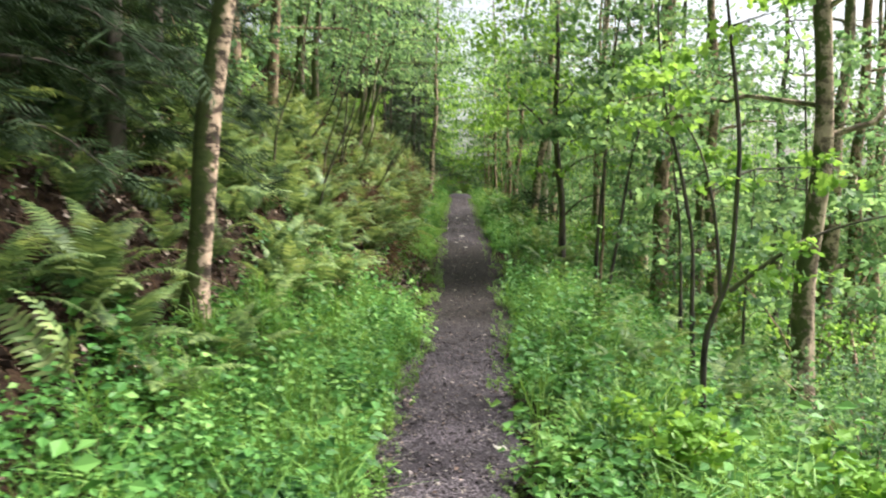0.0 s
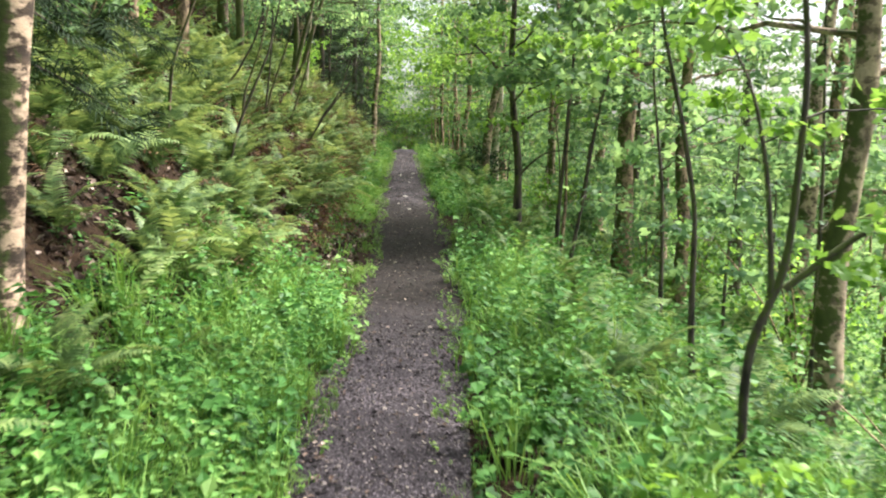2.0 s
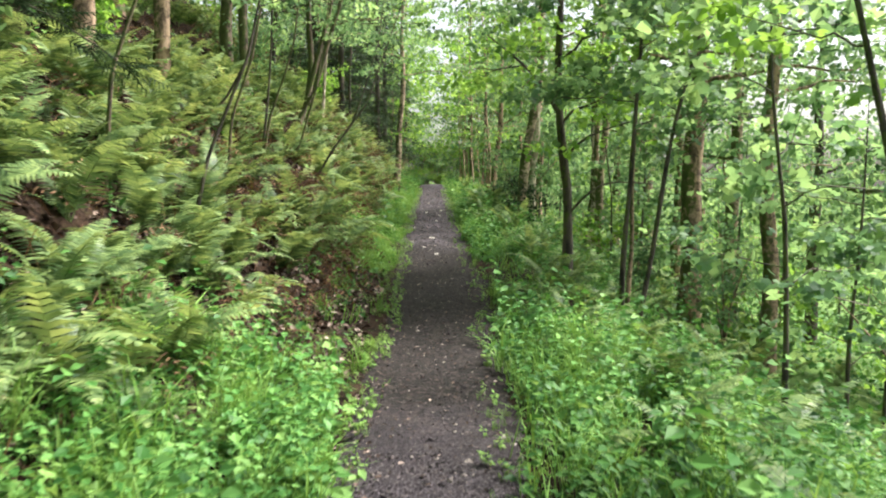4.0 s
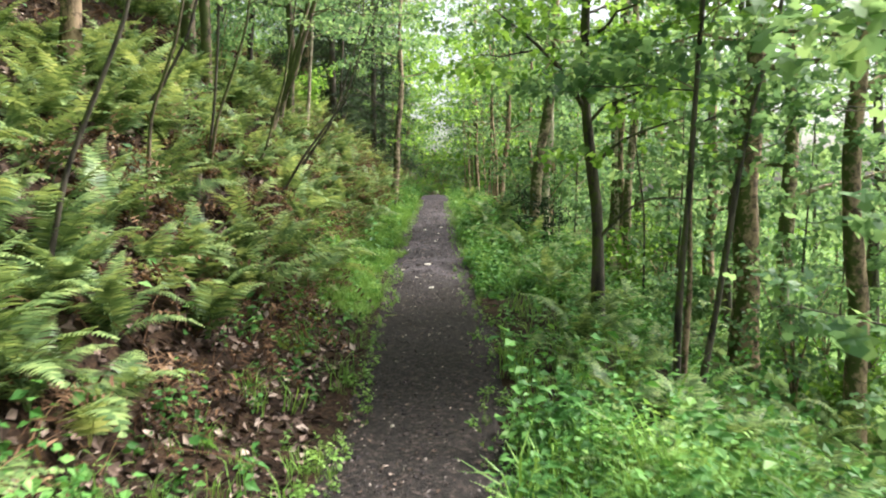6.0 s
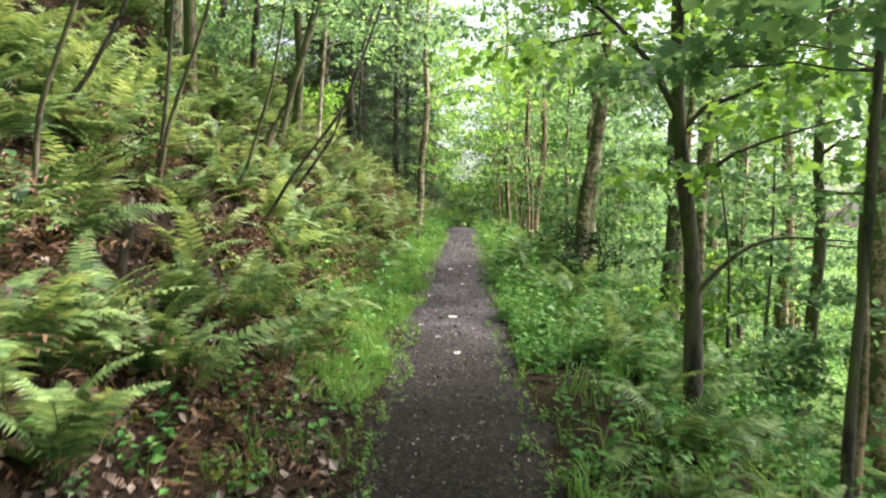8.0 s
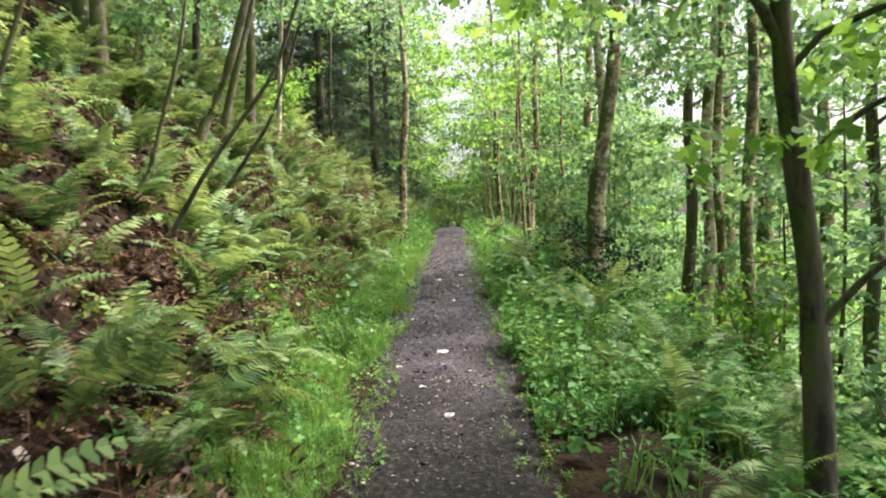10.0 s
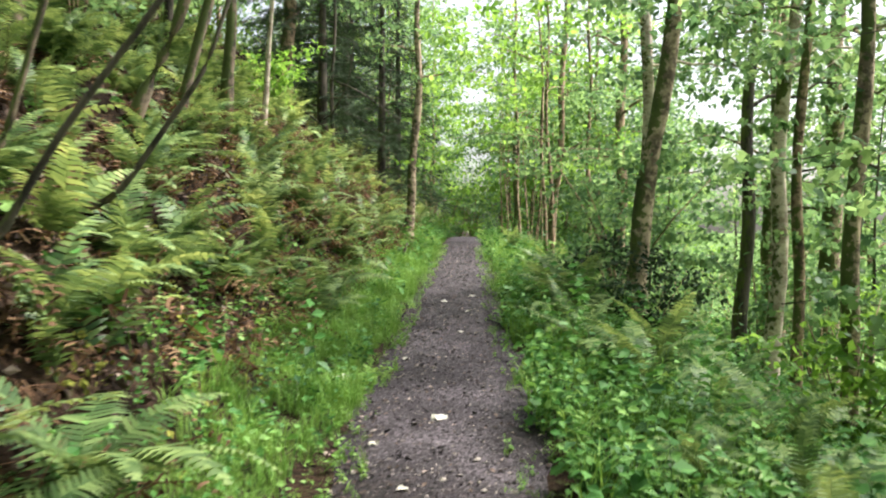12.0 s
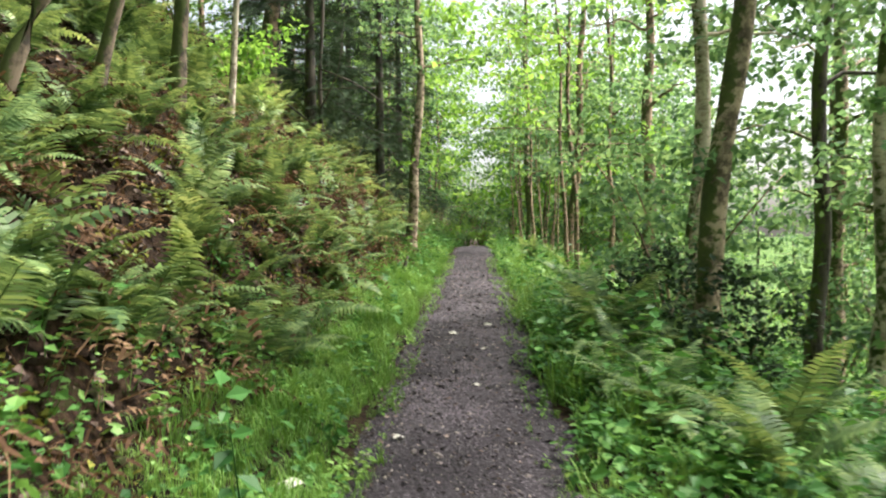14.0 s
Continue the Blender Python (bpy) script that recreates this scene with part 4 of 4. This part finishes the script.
HERBS = [herb(SIMPLE, 301), herb(OVATE, 302, 2, 0.08, 0.2, 6, 0.05, 0.082), herb(SIMPLE, 303, 4, 0.05, 0.16, 5, 0.02, 0.04), herb(OVATE, 304, 2, 0.18, 0.34, 6, 0.045, 0.075),
         herb(SIMPLE, 305, 1, 0.36, 0.5, 12, 0.045, 0.075, 0.25), herb(SIMPLE, 306, 3, 0.1, 0.26, 6, 0.035, 0.07), herb(LOBED, 307, 1, 0.1, 0.2, 5, 0.055, 0.09)]
p, r = places(8600, 61, -3, 24, -2.6, -0.45, lambda x, y, r: (x > table(CENTRE, y) - table(TOE, y) - 0.5) & ((y < 10.5) | (r.random(len(x)) < np.where(y < 17, 0.06, 0.2))))
spread("verge_herbs", "low bright green leafy herbs on the bank side verge", "herbs", HERBS, p, r, 1.0, HERB)
p, r = places(10400, 62, -3, 26, 0.5, 3.6, lambda x, y, r: r.random(len(x)) < np.where((y > 12.5) & (y < 17.5), 0.16, np.where(lumps(x, y, 1.4, 29) > -0.5, np.where(y > 18, 0.85, 1.0), 0.3)))
spread("slope_herbs", "thick green leafy herbs on the falling side verge", "herbs", HERBS, p, r, 1.1, HERB)
p, r = places(1900, 63, 24, 60, -1.6, 3.0)
spread("far_herbs", "green herbs along the distant path", "herbs", HERBS, p, r, 1.3, HERB)
p, r = places(1100, 64, 4, 40, -4, 0.2, lambda x, y, r: (y < 10) | (r.random(len(x)) < 0.3), True)
spread("bank_herbs", "small green plants between the ferns", "herbs", HERBS, p, r, 1.0, HERB)


def tuft(seed, blades=10, tall=0.24):
    r = np.random.default_rng(seed)
    v, f = [], []
    for _ in range(blades):
        a, h, o = r.uniform(0, 6.283), tall * r.uniform(0.5, 1.2), r.normal(0, 0.03, 2)
        d = np.array([math.cos(a), math.sin(a), 0])
        side = np.array([-d[1], d[0], 0]) * 0.0035
        b = np.array([o[0], o[1], 0])
        m, t = b + d * h * 0.2 + [0, 0, h * 0.7], b + d * h * r.uniform(0.5, 0.9) + [0, 0, h * r.uniform(0.75, 1)]
        n = len(v)
        v += [b - side, b + side, m - side, m + side, t]
        f += [(n, n + 1, n + 3), (n, n + 3, n + 2), (n + 2, n + 3, n + 4)]
    return np.array(v), np.array(f)


TUFTS = [tuft(401), tuft(402), tuft(403)]
LONG = [tuft(406, 12, 0.34), tuft(407, 12, 0.4)]
p, r = places(1300, 75, -3, 9.8, -1.9, -0.45, lambda x, y, r: lumps(x, y, 1.3, 31) > 0.0)
spread("long_grass", "soft long grass mixed into the leafy verge", "grass", LONG, p, r, 0.9, GRASS, 0.3)
p, r = places(1300, 76, -3, 14, 0.9, 3.2, lambda x, y, r: lumps(x, y, 1.5, 33) > 0.1)
spread("slope_long_grass", "soft long grass on the falling verge", "grass", LONG, p, r, 0.95, GRASS, 0.3)
p, r = places(4600, 71, -3, 40, -1.5, -0.42, lambda x, y, r: (x > table(CENTRE, y) - table(TOE, y) - 0.1) & ((y < 10.5) | (y > 16.5) | (r.random(len(x)) < 0.1)))
spread("verge_grass", "short bright grass fringing the footpath", "grass", TUFTS, p, r, 0.75, GRASS)
p, r = places(2500, 72, -3, 40, 0.5, 2.2, lambda x, y, r: (y < 12.5) | (y > 17.5) | (r.random(len(x)) < 0.25))
r3 = np.random.default_rng(74)
ey = r3.uniform(-3, 36, 4200)
es = np.where(r3.random(4200) < 0.7, -1, 1) * (1.12 - 0.55 * r3.random(4200) ** 1.8)
ex, ez = path_height(es, ey)
spread("path_edge_plants", "tiny plants creeping over the edges of the path", "grass", [tuft(404, 7, 0.12), HERBS[1], tuft(405, 7, 0.10)], np.stack([ex, ey, ez - 0.005], 1), r3, 0.45, GRASS)
p2, r2 = places(4400, 73, 16, 40, -1.6, -0.45, lambda x, y, r: x > table(CENTRE, y) - table(TOE, y) - 0.15)
spread("fringe_grass", "short fresh grass along the bank side of the path", "grass", TUFTS, p2, r2, 0.5, GRASS)
spread("slope_grass", "longer green grass on the falling side", "grass", TUFTS, p, r, 1.05, GRASS)

p, r = places(40000, 81, 3, 36, -4.2, 0.55, lambda x, y, r: (lumps(x, y, 2.0, 88) > -1.6) & ((x < table(CENTRE, y) - table(TOE, y) - 0.1) | ((y > 10.5) & (y < 17))), True)
n = len(p)
stuff("leaf_litter", "brown fallen leaves lying over the bank", "leaf litter", scatter(SIMPLE, p + [0, 0, 0.02], turns(r.uniform(0, 6.283, n), r.normal(0, 0.5, n), r.normal(-0.6, 0.4, n)), r.uniform(0.05, 0.10, n)), LITTER)

# moss on the bank's foot
p, r = places(22000, 83, 14, 34, -1.6, 0.1, lambda x, y, r: lumps(x, y, 1.1, 91) > 0.25, True)
stuff("bank_moss", "yellow-green moss cushions on the foot of the bank", "moss", leaf_cloud(SIMPLE, p + np.stack([p[:, 0] * 0, p[:, 0] * 0, r.uniform(0.0, 0.07, len(p))], 1), 0.05, r, 0.6), MOSS)

# dead stalks tangled over the bank
STALK = (np.array([[-0.006, 0, 0], [0.006, 0, 0], [0.005, 0.5, 0.12], [-0.005, 0.5, 0.12], [0, 1.0, 0.0]]), np.array([[0, 1, 2], [0, 2, 3], [3, 2, 4]]))
p, r = places(6500, 82, 4, 38, -4.5, 0.1, lambda x, y, r: lumps(x, y, 1.6, 89) > -0.4, True)
n = len(p)
stuff("dead_stalks", "dry brown stalks and twigs tangled on the bank", "dead stalks", scatter(STALK, p + [0, 0, 0.05], turns(r.uniform(0, 6.283, n), r.normal(0.1, 0.4, n), r.normal(0, 0.4, n)), r.uniform(0.2, 0.65, n)), BRACKEN)

# loose stones of the path
r = np.random.default_rng(91)
n = 32000
sy = 2.5 + 34 * r.random(n) ** 1.2
sy = sy[(sy < 9) | (sy > 17) | (r.random(n) < 0.25)]
n = len(sy)
sx, sz = path_height(r.uniform(-0.98, 0.98, n), sy)
OCTA = (np.array([[1, 0, 0], [0.2, 0.9, 0.1], [-0.9, 0.3, 0], [-0.3, -0.9, 0.05], [0.1, 0, 0.55]]), np.array([[0, 1, 4], [1, 2, 4], [2, 3, 4], [3, 0, 4]]))
stuff("path_stones", "small loose grey and brown stones on the path", "gravel", scatter(OCTA, np.stack([sx, sy, sz], 1), turns(r.uniform(0, 6.283, n), r.normal(0, 0.4, n), r.normal(0, 0.4, n)), r.uniform(0.004, 0.014, n) * (1 + (r.random(n) > 0.96) * 1.3)), PEBBLE)
n = 4600
sy = r.uniform(3, 38, n)
sx, sz = path_height(np.where(r.random(n) < 0.55, r.uniform(-1.08, -0.55, n), r.uniform(-1, 1, n)), sy)
stuff("path_leaves", "dry brown and pale leaf scraps trodden into the path", "leaf litter", scatter(SIMPLE, np.stack([sx, sy, sz + 0.012], 1), turns(r.uniform(0, 6.283, n), r.normal(0, 0.2, n), r.normal(0, 0.25, n)), r.uniform(0.015, 0.042, n)), LITTER)
n = 3800
sy = r.uniform(3, 38, n)
sx, sz = path_height(r.uniform(-1.0, 1.0, n), sy)
CHIP = (np.array([[-0.07, 0, 0], [0.06, 0.02, 0], [0.05, 1, 0.02], [-0.05, 0.94, 0], [0, 0.5, 0.1]]), np.array([[0, 1, 4], [1, 2, 4], [2, 3, 4], [3, 0, 4]]))
stuff("path_chips", "small dark and pale bark chips strewn over the path", "bark chips", scatter(CHIP, np.stack([sx, sy, sz + 0.006], 1), turns(r.uniform(0, 6.283, n), r.normal(0, 0.15, n), r.normal(0, 0.2, n)), r.uniform(0.014, 0.042, n)), PEBBLE)

# floor plants farther down the slope and up the bank
p, r = places(28000, 101, -4, 60, 2.6, 22)
stuff("slope_plants", "green low plants covering the falling woodland floor", "undergrowth", leaf_cloud(SIMPLE, p + np.stack([p[:, 0] * 0, p[:, 0] * 0, r.uniform(0.02, 0.4, len(p))], 1), 0.13, r, 0.5), HERB)
p, r = places(18000, 102, -4, 64, -13, -0.4, lambda x, y, r: (y > 9.5) & ((y > 36) | (x < -5.5) | (r.random(len(x)) < 0.12)), True)
stuff("bank_plants", "small green leaves covering the bank", "undergrowth", leaf_cloud(SIMPLE, p + np.stack([p[:, 0] * 0, p[:, 0] * 0, r.uniform(0.02, 0.35, len(p))], 1), 0.10, r, 0.5), HERB)


def scrap(x, y, size, seed):
    """A small crumpled pale scrap, folded along a few creases."""
    r = np.random.default_rng(seed)
    v, f = sheet(np.linspace(-0.5, 0.5, 5), np.linspace(-0.4, 0.4, 4), lambda a, b: 0.18 + r.normal(0, 0.11, a.shape) - 0.2 * (a * a + b * b))
    v[:, :2] += r.normal(0, 0.06, (len(v), 2))
    ob = new("scrap", mesh_from("scrap", v * size, f, PALE_SCRAP))
    ob.modifiers.new("thickness", "SOLIDIFY").thickness = 0.002
    u = abs(x - float(table(CENTRE, y)))
    h = float(path_height(np.array((x - float(table(CENTRE, y))) / (float(table(WIDTH, y)) * 0.5)), np.array(y))[1]) if u < 0.5 else float(ground(x, y)) + 0.06
    ob.location = (x, y, h)
    ob.rotation_euler = (0, 0, r.uniform(0, 6.28))
    tagged(ob, "small crumpled white scrap lying on the path", "scrap", "pale scraps")


for k, (x, y, s) in enumerate(((0.36, 5.0, 0.11), (0.40, 4.85, 0.07), (0.46, 19.8, 0.15), (0.43, 25.1, 0.13), (0.79, 25.6, 0.12), (-0.30, 20.7, 0.16), (0.09, 19.3, 0.10), (0.5, 17.9, 0.10), (0.15, 21.6, 0.09), (0.62, 22.8, 0.08), (0.30, 18.6, 0.08), (0.72, 24.2, 0.09))):
    scrap(x, y, s * 0.68, 1300 + k)
